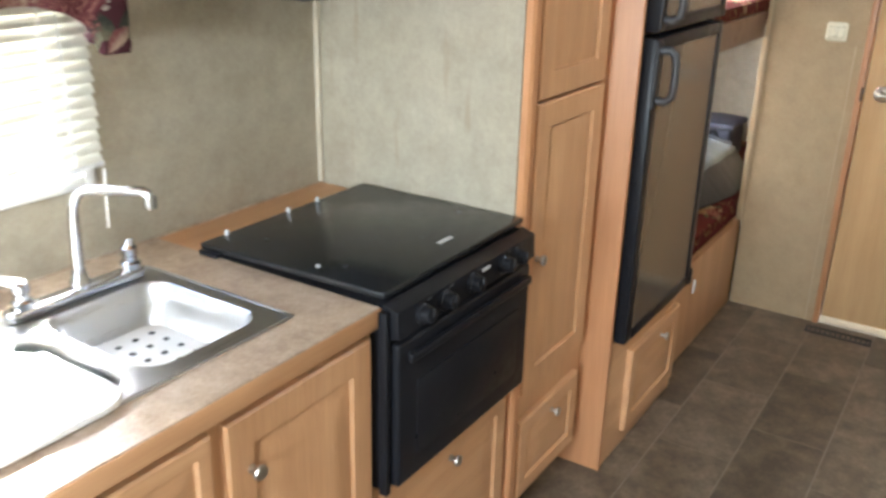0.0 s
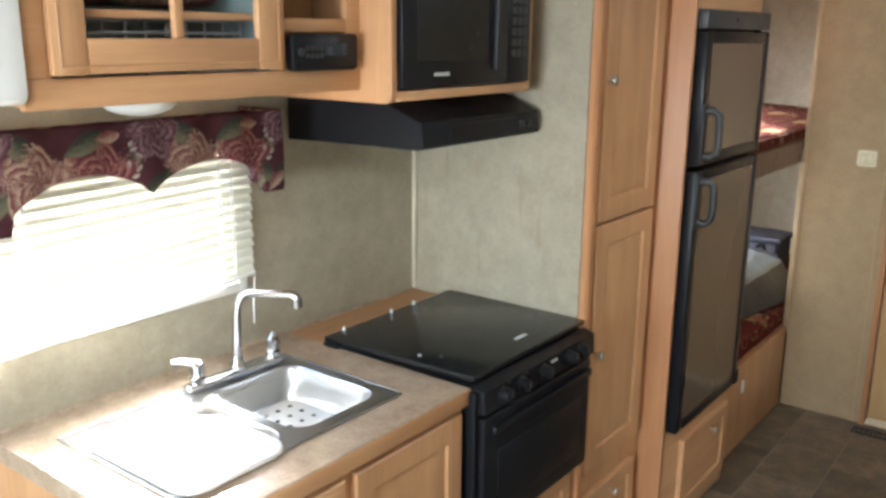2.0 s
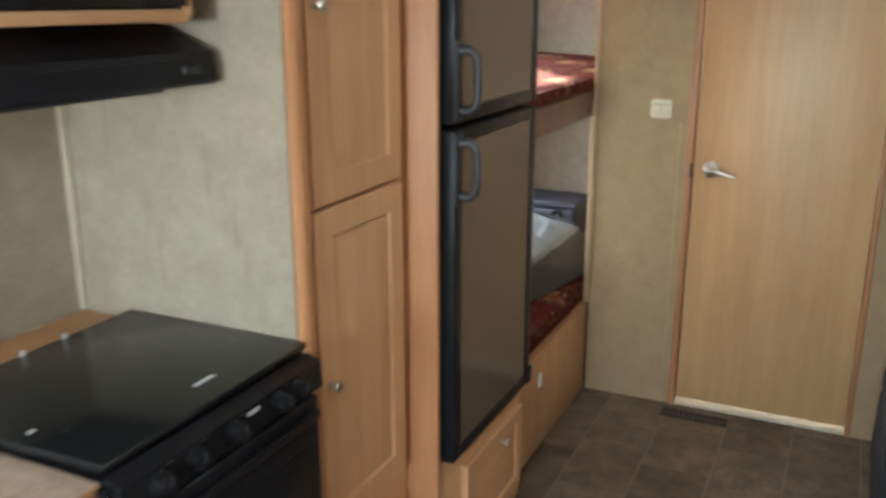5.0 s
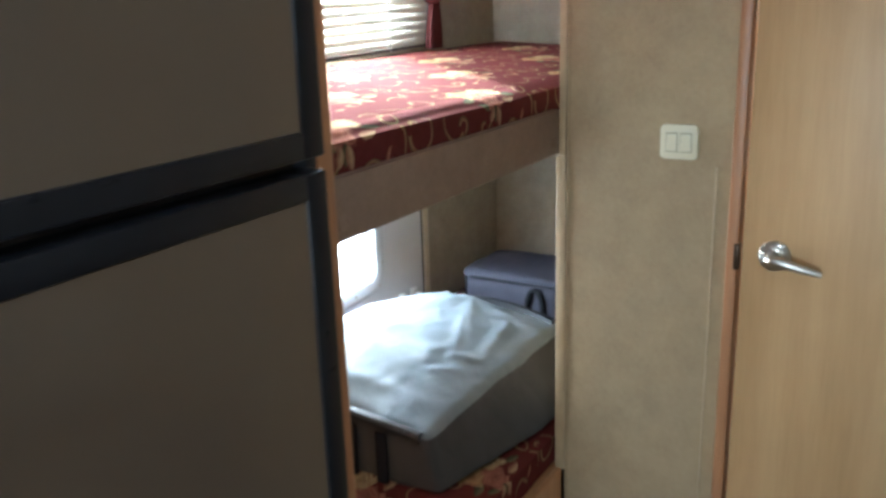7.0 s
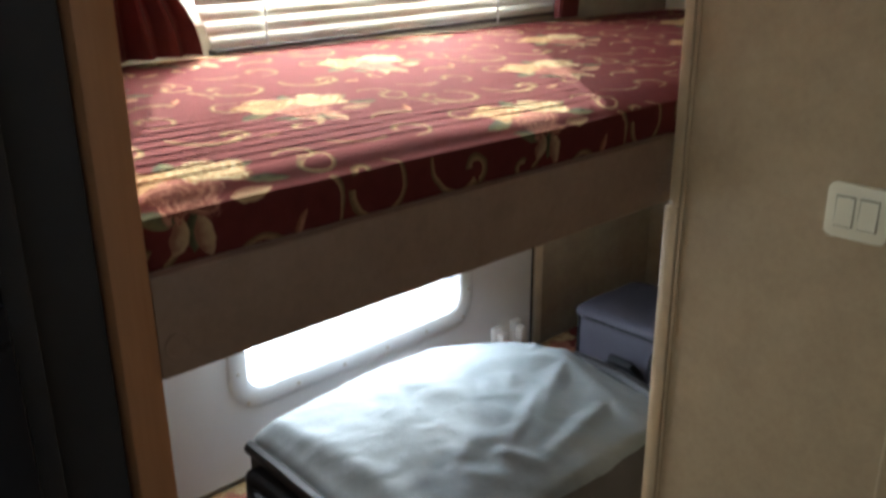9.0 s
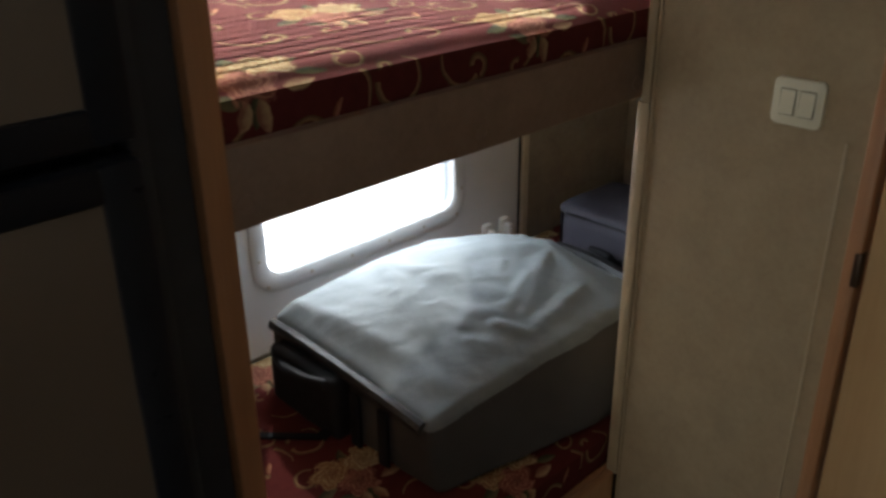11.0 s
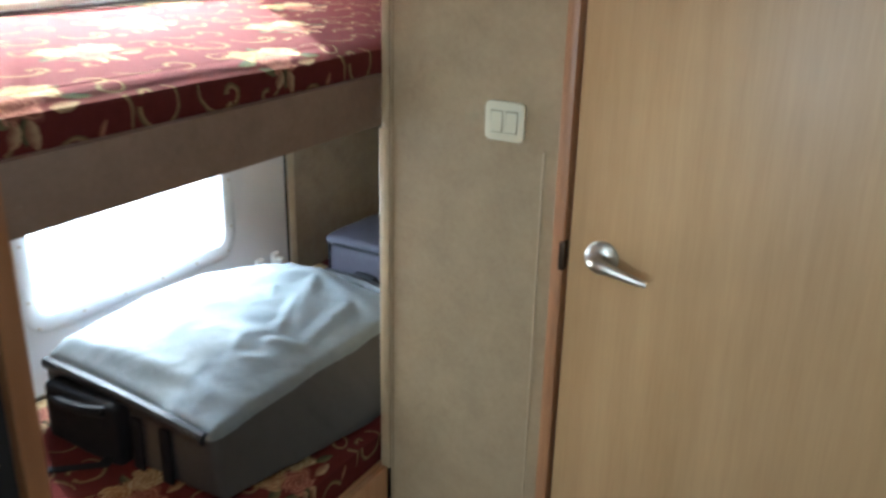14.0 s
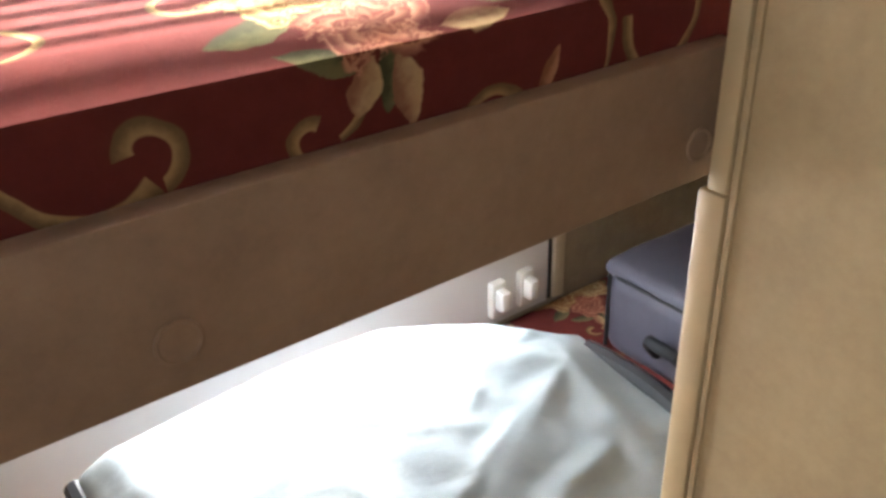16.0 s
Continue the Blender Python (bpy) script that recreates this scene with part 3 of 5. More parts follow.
bm = bmesh.new()
wall_panels((X_FRONT, X_BUNK), (-0.05, TOP), [K_WIN], lambda a0, a1, z0, z1: add_box(bm, a0, a1, Y_OUT, Y_OUT + 0.045, z0, z1))
bmesh.ops.remove_doubles(bm, verts=bm.verts, dist=0.0001)
solo("wall_north", bm, WALL, "mottled beige vinyl wall with kitchen window", "wall", "structure")
bm = bmesh.new()
wall_panels((X_BUNK - 0.016, X_REAR), (-0.05, TOP), [B_WIN, L_WIN], lambda a0, a1, z0, z1: add_box(bm, a0, a1, Y_BUNK, Y_BUNK + 0.045, z0, z1))
bmesh.ops.remove_doubles(bm, verts=bm.verts, dist=0.0001)
solo("wall_bunk", bm, WALL_BUNK, "mottled tan vinyl wall behind the bunks", "wall", "structure")
bm = box(X_FRONT, X_REAR, Y_FAR - 0.045, Y_FAR, -0.05, TOP)
solo("wall_south", bm, WALL, "beige vinyl side wall of the trailer", "wall", "structure")
bm = bmesh.new()
wall_panels((Y_FAR, Y_OUT), (-0.05, TOP), [(-1.4, 0.1, 1.05, 1.8)], lambda a0, a1, z0, z1: add_box(bm, X_FRONT - 0.045, X_FRONT, a0, a1, z0, z1))
solo("wall_west", bm, WALL, "beige vinyl front end wall", "wall", "structure")
solo("wall_east", box(X_REAR, X_REAR + 0.045, Y_FAR - 0.045, Y_BUNK + 0.045, -0.05, TOP), WALL, "pale beige vinyl wall at the end of the bunks", "wall", "structure")
# unseen ceiling openings, added only to hold the two fill lamps
FILL_OPENINGS = [(-1.73, -1.37, -0.73, -0.37), (1.07, 1.43, -1.13, -0.77)]
bm = bmesh.new()
wall_panels((X_FRONT - 0.05, X_REAR + 0.05), (Y_FAR - 0.05, Y_BUNK + 0.05), FILL_OPENINGS, lambda a0, a1, b0, b1: add_box(bm, a0, a1, b0, b1, TOP, TOP + 0.04))
bmesh.ops.remove_doubles(bm, verts=bm.verts, dist=0.0002)
solo("ceiling", bm, CEILING, "plain white trailer ceiling with two openings added for fill lamps", "ceiling", "structure")
floor = solo("floor", box(X_FRONT - 0.05, X_REAR + 0.05, Y_FAR - 0.05, Y_BUNK + 0.05, -0.06, -0.002), GROUT, "brown slate-look vinyl tile floor", "floor", "structure")
solo("ground", box(-250, 250, -250, 250, -0.9, -0.7), GRAVEL, "pale dry gravel ground outside", "ground", "structure")

# partition between the cooker and the pantry
solo("wall_cooker", box(0.540, 0.572, 0.012, Y_OUT, 0, TOP), WALL_STAINED, "pale vinyl panel beside the cooker, faintly drip-stained", "wall", "structure")
solo("trim_corner", box(0.527, 0.540, 0.586, 0.6, 0.916, TOP, 0.003), CREAM, "thin cream corner moulding", "trim", "structure")

# wall with the switch and the bathroom door
X_SW = 2.527
DOOR_Y0, DOOR_Y1, DOOR_TOP = -1.070, -0.395, 1.93
bm = bmesh.new()
wall_panels((Y_FAR, -0.036), (-0.0, TOP), [(DOOR_Y0, DOOR_Y1, -0.01, DOOR_TOP)], lambda a0, a1, z0, z1: add_box(bm, X_SW, X_SW + 0.035, a0, a1, max(z0, 0), z1))
bmesh.ops.remove_doubles(bm, verts=bm.verts, dist=0.0002)
solo("wall_switch", bm, WALL_TAN, "tan mottled vinyl wall with a double switch", "wall", "structure")
solo("wall_bath", box(X_SW + 0.035, X_REAR, -0.066, -0.036, 0, TOP), WALL_TAN, "tan vinyl wall between bunks and bathroom", "wall", "structure")
bm = box(X_SW - 0.005, X_SW + 0.035, -0.036, -0.012, 0.38, 1.150, 0.003)
solo("trim_wall_end", bm, POST_TAN, "tan wooden stop on the wall end under the bunk", "trim", "structure")
bm = box(X_SW - 0.005, X_SW + 0.035, -0.036, -0.019, 1.1505, TOP, 0.003)
solo("trim_wall_end", bm, POST_TAN, "tan wooden stop on the wall end above the bunk", "trim", "structure")
bm = box(X_SW - 0.003, X_SW, -0.0435, -0.0375, 0.0, TOP, 0.0012)
solo("trim_strip", bm, WALL_TAN, "flat tan joint strip on the wall", "trim", "structure")

bm = box(X_SW - 0.0025, X_SW, -0.3615, -0.3575, 0.0, 1.15, 0.001)
solo("trim_strip", bm, POST_TAN, "thin tan strip on the wall beside the door", "trim", "structure")

# bathroom door with its frame
door = thing("door_1", (X_SW, -0.8, 0), "closed pale maple bathroom door with nickel lever", "door", kind="structure")
part("door_leaf", box(X_SW - 0.004, X_SW + 0.028, -1.047, -0.4205, 0.038, DOOR_TOP - 0.008, 0.002), MAPLE_DOOR, door)
bm = box(X_SW - 0.014, X_SW + 0.04, -0.413, -0.390, 0.0, DOOR_TOP + 0.03, 0.004)
part("jamb", bm, TRIM_WOOD, door, "orange-brown wooden door jamb")
bm = box(X_SW - 0.006, X_SW + 0.04, -1.0695, -1.050, 0.0, DOOR_TOP + 0.03, 0.004)
part("jamb", bm, TRIM_WOOD, door, "orange-brown wooden door jamb")
part("head", box(X_SW - 0.012, X_SW + 0.04, -1.050, -0.411, DOOR_TOP - 0.004, DOOR_TOP + 0.03, 0.004), TRIM_WOOD, door)
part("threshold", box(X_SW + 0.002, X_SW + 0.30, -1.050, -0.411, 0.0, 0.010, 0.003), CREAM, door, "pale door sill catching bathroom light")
bm = lathe([(0, 0.031), (0.004, 0.031), (0.009, 0.026), (0.012, 0.014), (0.03, 0.012), (0.034, 0.013)], (X_SW - 0.004, -0.482, 0.981), (-1, 0, 0), 28)
rose = part("door_handle", bm, NICKEL, door, "satin nickel lever handle")
path = [(X_SW - 0.036, -0.474, 0.981), (X_SW - 0.044, -0.486, 0.982), (X_SW - 0.047, -0.506, 0.980), (X_SW - 0.046, -0.529, 0.974), (X_SW - 0.044, -0.554, 0.968), (X_SW - 0.042, -0.576, 0.964)]
part("lever", tube(path, [0.010, 0.0125, 0.011, 0.009, 0.0078, 0.0055], 14), NICKEL, rose)
part("strike_plate", box(X_SW - 0.0165, X_SW + 0.004, -0.4165, -0.405, 0.945, 1.0, 0.003), plain("aged_brass", (0.06, 0.035, 0.02), 0.4, 0.8), door, "small darkened brass strike plate")
for z in (0.3, 1.0, 1.7):
    part("hinge", box(X_SW - 0.008, X_SW + 0.002, -1.0515, -1.0445, z - 0.035, z + 0.035, 0.001), POST_TAN, door)

# double switch plate
sw = thing("light_switch", (X_SW, -0.282, 1.164), "ivory plastic double rocker switch plate", "switch")
outline = round_rect(-0.321, -0.244, 1.162, 1.232, 0.011, 6)
part("plate", prism(outline, "x", X_SW - 0.008, X_SW, 0.002), IVORY, sw)
for y in (-0.2970, -0.2680):
    part("rocker",
         loft([[(X_SW - 0.007, y - 0.0105, z), (X_SW - 0.007, y + 0.0105, z), (X_SW - d, y + 0.0105, z), (X_SW - d, y - 0.0105, z)] for z, d in ((1.179, 0.0125), (1.197, 0.0105), (1.2145, 0.0095))]), IVORY, sw)
    # thin dark plate paints the shadow line round the rocker
    part("rocker_shadow_line", box(X_SW - 0.0088, X_SW - 0.0072, y - 0.0118, y + 0.0118, 1.1770, 1.2164), plain("ivory_shadow_gap", (0.16, 0.135, 0.09), 0.6), sw)

# floor register in front of the door
vent = thing("floor_vent", (2.437, -0.51, 0), "dark brown metal floor register", "vent")
bm = bmesh.new()
for y0, y1, x0, x1 in ((-0.635, -0.38, 2.405, 2.415), (-0.635, -0.38, 2.460, 2.470), (-0.635, -0.625, 2.415, 2.460), (-0.39, -0.38, 2.415, 2.460)):
    add_box(bm, x0, x1, y0, y1, 0.0, 0.005, 0.001, 1)
part("frame", bm, BLACK_MATT, vent)
for i in range(12):
    y = -0.615 + i * 0.0195
    part("slat", box(2.415, 2.460, y - 0.0035, y + 0.0035, 0.0005, 0.004), BLACK_MATT, vent)

# ---- kitchen: base cabinet, worktop, sink ----
base = thing("base_cabinet", (-0.41, 0.3, 0), "honey maple sink base cabinet with raised-panel doors", "cabinet")
bm = box(-0.80, -0.002, 0.014, 0.032, 0.09, 0.869, 0.002)
add_box(bm, -0.80, -0.784, 0.032, 0.598, 0.09, 0.869)
add_box(bm, -0.018, -0.002, 0.032, 0.598, 0.09, 0.869)
add_box(bm, -0.784, -0.018, 0.032, 0.598, 0.09, 0.106)
add_box(bm, -0.784, -0.018, 0.585, 0.598, 0.106, 0.869)
add_box(bm, -0.79, -0.01, 0.06, 0.598, 0.0, 0.09)
part("body", bm, MAPLE, base)
cabinet_door(base, -0.380, -0.020, 0.13, 0.852, -0.004, (-0.333, 0.752), 0.055)
cabinet_door(base, -0.785, -0.408, 0.13, 0.655, -0.004, (-0.455, 0.58), 0.055)
cabinet_door(base, -0.785, -0.408, 0.685, 0.852, -0.004, None, 0.028, name="drawer_front")

SINK = (-0.729, -0.119, 0.088, 0.488)
bm = bmesh.new()
hole = (SINK[0] + 0.012, SINK[1] - 0.012, SINK[2] + 0.012, SINK[3] - 0.012)
for x0, x1, y0, y1 in ((-0.805, hole[0], -0.008, 0.598), (hole[1], 0.0, -0.008, 0.598), (hole[0], hole[1], -0.008, hole[2]), (hole[0], hole[1], hole[3], 0.598)):
    add_box(bm, x0, x1, y0, y1, 0.87, 0.91)
bmesh.ops.remove_doubles(bm, verts=bm.verts, dist=0.0002)
counter = thing("worktop", (-0.4, 0.3, 0.87), "mottled tan laminate kitchen worktop", "worktop")
part("top", bm, LAMINATE, counter)
part("back_strip", box(0.0, 0.538, 0.456, 0.598, 0.87, 0.91), MAPLE_X, counter, "maple-tone strip behind the range")
part("edge_band", box(-0.806, 0.0, -0.011, -0.008, 0.871, 0.9085, 0.001), MAPLE_X, counter, "maple wood-tone edge band")
part("sealant_line", box(-0.80, 0.527, 0.5965, 0.6, 0.91, 0.915), LAMINATE, counter)

sink = thing("kitchen_sink", (-0.44, 0.29, 0.91), "double-bowl stainless steel drop-in sink", "sink")


def bowl_loops(x0, x1, y0, y1, depth):
    loops = []
    for d, z, r in ((0.0, 0.9135, 0.05), (0.004, 0.909, 0.05), (0.010, 0.88, 0.052), (0.018, 0.91 - depth + 0.025, 0.055), (0.032, 0.91 - depth + 0.008, 0.055), (0.06, 0.91 - depth, 0.05)):
        loops.append([(p[0], p[1], z) for p in round_rect(x0 + d, x1 - d, y0 + d, y1 - d, max(r - d * 0.3, 0.02), 6)])
    return loops


def sink_bowl(x0, x1, y0, y1, depth):
    bm = loft(bowl_loops(x0, x1, y0, y1, depth), cap=False)
    last = [v for v in bm.verts if abs(v.co.z - (0.91 - depth)) < 1e-5]
    f = bmesh.ops.contextual_create(bm, geom=last)
    bmesh.ops.recalc_face_normals(bm, faces=bm.faces)
    bmesh.ops.reverse_faces(bm, faces=bm.faces)
    mod_thick(bm, 0.0012)
    return bm


def mod_thick(bm, t):
    bmesh.ops.solidify(bm, geom=bm.faces[:], thickness=t)


BOWL_R = (-0.405, -0.155, 0.128, 0.425)
BOWL_L = (-0.700, -0.430, 0.128, 0.425)
part("bowl", sink_bowl(*BOWL_R, 0.095), STEEL, sink)
part("bowl", sink_bowl(*BOWL_L, 0.095), STEEL, sink)
bm = bmesh.new()
rim = [(BOWL_R[1], SINK[1] - 0.003, SINK[2] + 0.003, SINK[3] - 0.003), (BOWL_L[1], BOWL_R[0], SINK[2] + 0.003, SINK[3] - 0.003), (SINK[0] + 0.003, BOWL_L[0], SINK[2] + 0.003, SINK[3] - 0.003)]
for x0, x1, y0, y1 in rim:
    add_box(bm, x0, x1, y0, y1, 0.9105, 0.9138)
for x0, x1 in ((BOWL_L[0], BOWL_L[1]), (BOWL_R[0], BOWL_R[1])):
    add_box(bm, x0, x1, SINK[2] + 0.003, BOWL_R[2], 0.9105, 0.9138)
    add_box(bm, x0, x1, BOWL_R[3], SINK[3] - 0.003, 0.9105, 0.9138)
bmesh.ops.remove_doubles(bm, verts=bm.verts, dist=0.0002)
for x0, x1 in ((BOWL_L[0], BOWL_L[1]), (BOWL_R[0], BOWL_R[1])):
    for sx, sy in ((0, 0), (1, 0), (0, 1), (1, 1)):
        cx, cy = (x1 if sx else x0), (BOWL_R[3] if sy else BOWL_R[2])
        dx, dy = (-1 if sx else 1), (-1 if sy else 1)
        r = 0.05
        arc = [(cx + dx * (r - r * math.sin(radians(a))), cy + dy * (r - r * math.cos(radians(a)))) for a in range(0, 91, 15)]
        add_prism(bm, [(cx, cy)] + arc, "z", 0.9105, 0.9138)
part("rim", bm, STEEL_DARK, sink, "dull stainless sink rim")
edge = [(p[0], p[1], 0.9125) for p in round_rect(SINK[0] + 0.004, SINK[1] - 0.004, SINK[2] + 0.004, SINK[3] - 0.004, 0.018, 4)]
part("rolled_edge", tube(edge + edge[:2], 0.0036, 8), STEEL_DARK, sink)
part("drain", lathe([(0, 0.04), (0.003, 0.04), (0.003, 0.028), (0.001, 0.02)], (-0.28, 0.275, 0.8155), (0, 0, 1)), CHROME, sink)

# perforated white mat in the bowl
bm = prism(round_rect(-0.372, -0.190, 0.165, 0.392, 0.035), "z", 0.838, 0.842, 0.001)
mat_thing = thing("sink_mat", (-0.28, 0.275, 0.816), "white perforated plastic sink mat", "sink mat")
part("sheet", bm, WHITE, mat_thing)
for i in range(4):
    for j in range(5):
        part("hole", lathe([(0, 0.0062), (0.0006, 0.0062)], (-0.335 + i * 0.037, 0.195 + j * 0.04, 0.8422), (0, 0, 1), 10), BLACK_MATT, mat_thing)
for x in (-0.33, -0.23):
    for y in (0.20, 0.35):
        part("foot", lathe([(0, 0.006), (0.022, 0.006)], (x, y, 0.8165), (0, 0, 1), 10), WHITE, mat_thing)

# white board over the other bowl, with a finger notch at one corner
arc = [(-0.468 - 0.028 * math.sin(math.pi * k / 10), 0.30 + 0.075 * k / 10) for k in range(10)]
outline = round_rect(-0.715, -0.468, 0.078, 0.425, 0.05, 8) + arc
solo("cutting_board", prism(outline, "z", 0.9145, 0.926, 0.003), WHITE, "white plastic cutting board covering a sink bowl", "cutting board")

# tap
tap = thing("kitchen_faucet", (-0.29, 0.456, 0.914), "chrome two-handle kitchen faucet with tall spout", "faucet")
part("deck_plate", prism(round_rect(-0.438, -0.152, 0.440, 0.478, 0.018), "z", 0.914, 0.934, 0.005), CHROME, tap)
sp = [(-0.288, 0.459, 0.93), (-0.287, 0.459, 1.0), (-0.284, 0.458, 1.07)]
sp += [(-0.284 + 0.016 * (1 - math.cos(radians(a))), 0.458 - 0.04 * (1 - math.cos(radians(a))), 1.07 + 0.05 * math.sin(radians(a))) for a in (20, 40, 60, 80)]
sp += [(-0.258, 0.385, 1.123), (-0.243, 0.345, 1.126), (-0.235, 0.322, 1.127), (-0.232, 0.314, 1.123), (-0.231, 0.311, 1.112)]
part("spout", tube(sp, [0.0115, 0.0105, 0.0095] + [0.009] * 6 + [0.0088, 0.0095, 0.010], 14), CHROME, tap)
part("aerator", lathe([(0, 0.0115), (0.02, 0.0115), (0.022, 0.008)], (-0.231, 0.311, 1.119), (0, 0, -1)), CHROME, tap)
part("spout_collar", lathe([(0, 0.019), (0.012, 0.019), (0.02, 0.014), (0.034, 0.0125)], (-0.288, 0.459, 0.932), (0, 0, 1)), CHROME, tap)
for hx, tx, ty in ((-0.402, -0.026, 0.022), (-0.177, 0.006, 0.002)):
    h = part("valve", lathe([(0, 0.020), (0.012, 0.020), (0.016, 0.014), (0.026, 0.013), (0.029, 0.016), (0.042, 0.016), (0.047, 0.01)], (hx, 0.459, 0.934), (0, 0, 1)), CHROME, tap)
    part("handle", tube([(hx, 0.459, 0.977), (hx + tx * 0.4, 0.459 + ty * 0.4, 0.982), (hx + tx, 0.459 + ty, 0.986), (hx + tx * 1.6, 0.459 + ty * 1.6, 0.986)], [0.011, 0.009, 0.008, 0.006], 10), CHROME, h)

# ---- cooker ----
cook = thing("gas_range", (0.27, 0.2, 0.46), "black built-in gas range with closed lid", "stove")
part("body", box(0.002, 0.537, -0.012, 0.453, 0.505, 0.909, 0.003), BLACK, cook)
part("rear_flange", box(-0.014, 0.537, 0.405, 0.4545, 0.9105, 0.921, 0.002), BLACK, cook)
lid = [[(0.006, -0.012, 0.9225), (0.538, -0.012, 0.9225), (0.538, -0.012, 0.936), (0.006, -0.012, 0.936)],
       [(-0.010, 0.452, 0.9225), (0.532, 0.452, 0.9225), (0.532, 0.452, 0.936), (-0.010, 0.452, 0.936)]]
bm = loft(lid)
bmesh.ops.bevel(bm, geom=bm.edges[:], offset=0.003, segments=2, affect="EDGES", profile=0.5)
lid_ob = part("lid", bm, BLACK_GLASS, cook, "smooth black folding range lid")
for x in (0.055, 0.245, 0.345):
    part("lid_clip", box(x - 0.003, x + 0.003, 0.438, 0.446, 0.934, 0.948, 0.001), TAG_GREY, cook, "small pale metal lid clip")
part("lid_stop", lathe([(0, 0.005), (0.004, 0.005)], (0.035, 0.17, 0.935), (0, 0, 1), 10), TAG_GREY, cook)
bm = box(0.282, 0.332, 0.046, 0.057, 0.9355, 0.9366)
part("badge", bm, TAG_GREY, cook, "pale printed badge on the lid")
part("control_panel", prism([(-0.012, 0.915), (-0.045, 0.905), (-0.048, 0.85), (-0.012, 0.842)], "x", 0.004, 0.537, 0.003), BLACK, cook)
for x in (0.08, 0.158, 0.262, 0.39, 0.448):
    k = part("control_knob", lathe([(0, 0.022), (0.006, 0.022), (0.01, 0.018), (0.026, 0.016), (0.028, 0.01)], (x, -0.046, 0.878), (0, -1, 0.08), 22), BLACK, cook)
    part("pointer", box(x - 0.0022, x + 0.0022, -0.076, -0.073, 0.878, 0.895), GREY_PLASTIC, k)
    part("dial_mark", box(x + 0.020, x + 0.034, -0.0475, -0.0455, 0.897, 0.9005), GREY_PLASTIC, cook)
part("range_badge", box(0.300, 0.330, -0.049, -0.0455, 0.889, 0.895), TAG_GREY, cook, "pale maker's badge")
oven = part("oven_door", box(0.010, 0.526, -0.044, -0.013, 0.520, 0.836, 0.008, 3), BLACK, cook, "black oven door")
part("oven_window", box(0.07, 0.475, -0.0462, -0.0435, 0.57, 0.74, 0.001), BLACK, oven)
part("oven_handle", box(0.03, 0.505, -0.062, -0.050, 0.795, 0.815, 0.005, 2), BLACK, oven)
for x in (0.05, 0.495):
    part("handle_post", box(x - 0.01, x + 0.01, -0.055, -0.043, 0.793, 0.812, 0.002), BLACK_MATT, oven)
part("side_flange", box(-0.012, 0.004, -0.03, -0.012, 0.508, 0.905, 0.002), BLACK, cook)

low = thing("drawer_unit", (0.27, 0.3, 0), "maple drawer unit under the gas range", "cabinet")
bm = box(0.0, 0.539, 0.014, 0.598, 0.09, 0.503, 0.002)
add_box(bm, 0.002, 0.537, 0.06, 0.598, 0, 0.09)
part("body", bm, MAPLE, low)
cabinet_door(low, 0.02, 0.520, 0.15, 0.485, -0.004, (0.265, 0.435), 0.045, name="drawer_front")

# ---- pantry ----
pan = thing("pantry_cabinet", (0.79, 0.3, 0), "tall honey maple pantry with two doors and drawer", "cabinet")
bm = box(0.574, 0.998, 0.012, 0.598, 0.09, TOP - 0.002)
add_box(bm, 0.574, 0.998, 0.06, 0.598, 0, 0.09)
part("body", bm, MAPLE, pan)
part("edge_trim", prism([(0.541, 0.010), (0.541, -0.006), (0.549, -0.012), (0.573, -0.012), (0.578, -0.004), (0.578, 0.010)], "z", 0.0, TOP - 0.002), MAPLE_WARM, pan)
cabinet_door(pan, 0.592, 0.958, 1.195, 1.985, -0.010, (0.612, 1.585), 0.06)
cabinet_door(pan, 0.592, 0.958, 0.435, 1.187, -0.010, (0.622, 0.807), 0.06)
cabinet_door(pan, 0.596, 0.945, 0.115, 0.353, -0.010, (0.775, 0.308), 0.042, name="drawer_front")

# ---- fridge housing and fridge ----
fc = thing("fridge_cabinet", (1.35, 0.2, 0), "maple fridge housing with drawer below", "cabinet")
part("side_panel", box(1.0, 1.018, -0.078, 0.598, 0, TOP - 0.002, 0.002), MAPLE_WARM, fc)
part("side_panel", box(1.612, 1.632, -0.074, 0.598, 0, 0.42, 0.002), MAPLE, fc)
part("side_panel", box(1.612, 1.632, -0.070, 0.598, 0.42, TOP - 0.002, 0.002), BLACK_MATT, fc, "black side filler")
part("filler_panel", box(1.632, 1.704, -0.002, 0.014, 0, TOP - 0.002), BLACK_MATT, fc, "black side filler")
part("post", box(1.710, 1.744, -0.010, 0.030, 0, TOP - 0.002, 0.003), TRIM_WOOD, fc, "orange-brown corner post")
part("bunk_side", box(1.728, 1.744, 0.030, 0.698, 0, TOP - 0.002), MAPLE, fc)
part("face_frame", box(1.018, 1.612, -0.072, -0.054, 1.78, TOP - 0.002, 0.001), MAPLE_X, fc)
part("face_frame", box(1.018, 1.612, -0.072, -0.054, 0.0, 0.42, 0.001), MAPLE_X, fc)
part("shelf", box(1.018, 1.612, -0.054, 0.59, 0.39, 0.42), MAPLE, fc)
cabinet_door(fc, 1.165, 1.60, 0.06, 0.345, -0.091, (1.42, 0.30), 0.045, name="drawer_front")

fr = thing("refrigerator", (1.34, 0.1, 0.42), "two-door black-framed refrigerator with taupe panels", "refrigerator")
part("cabinet_box", box(1.03, 1.606, -0.050, 0.55, 0.421, 1.77), BLACK_MATT, fr)


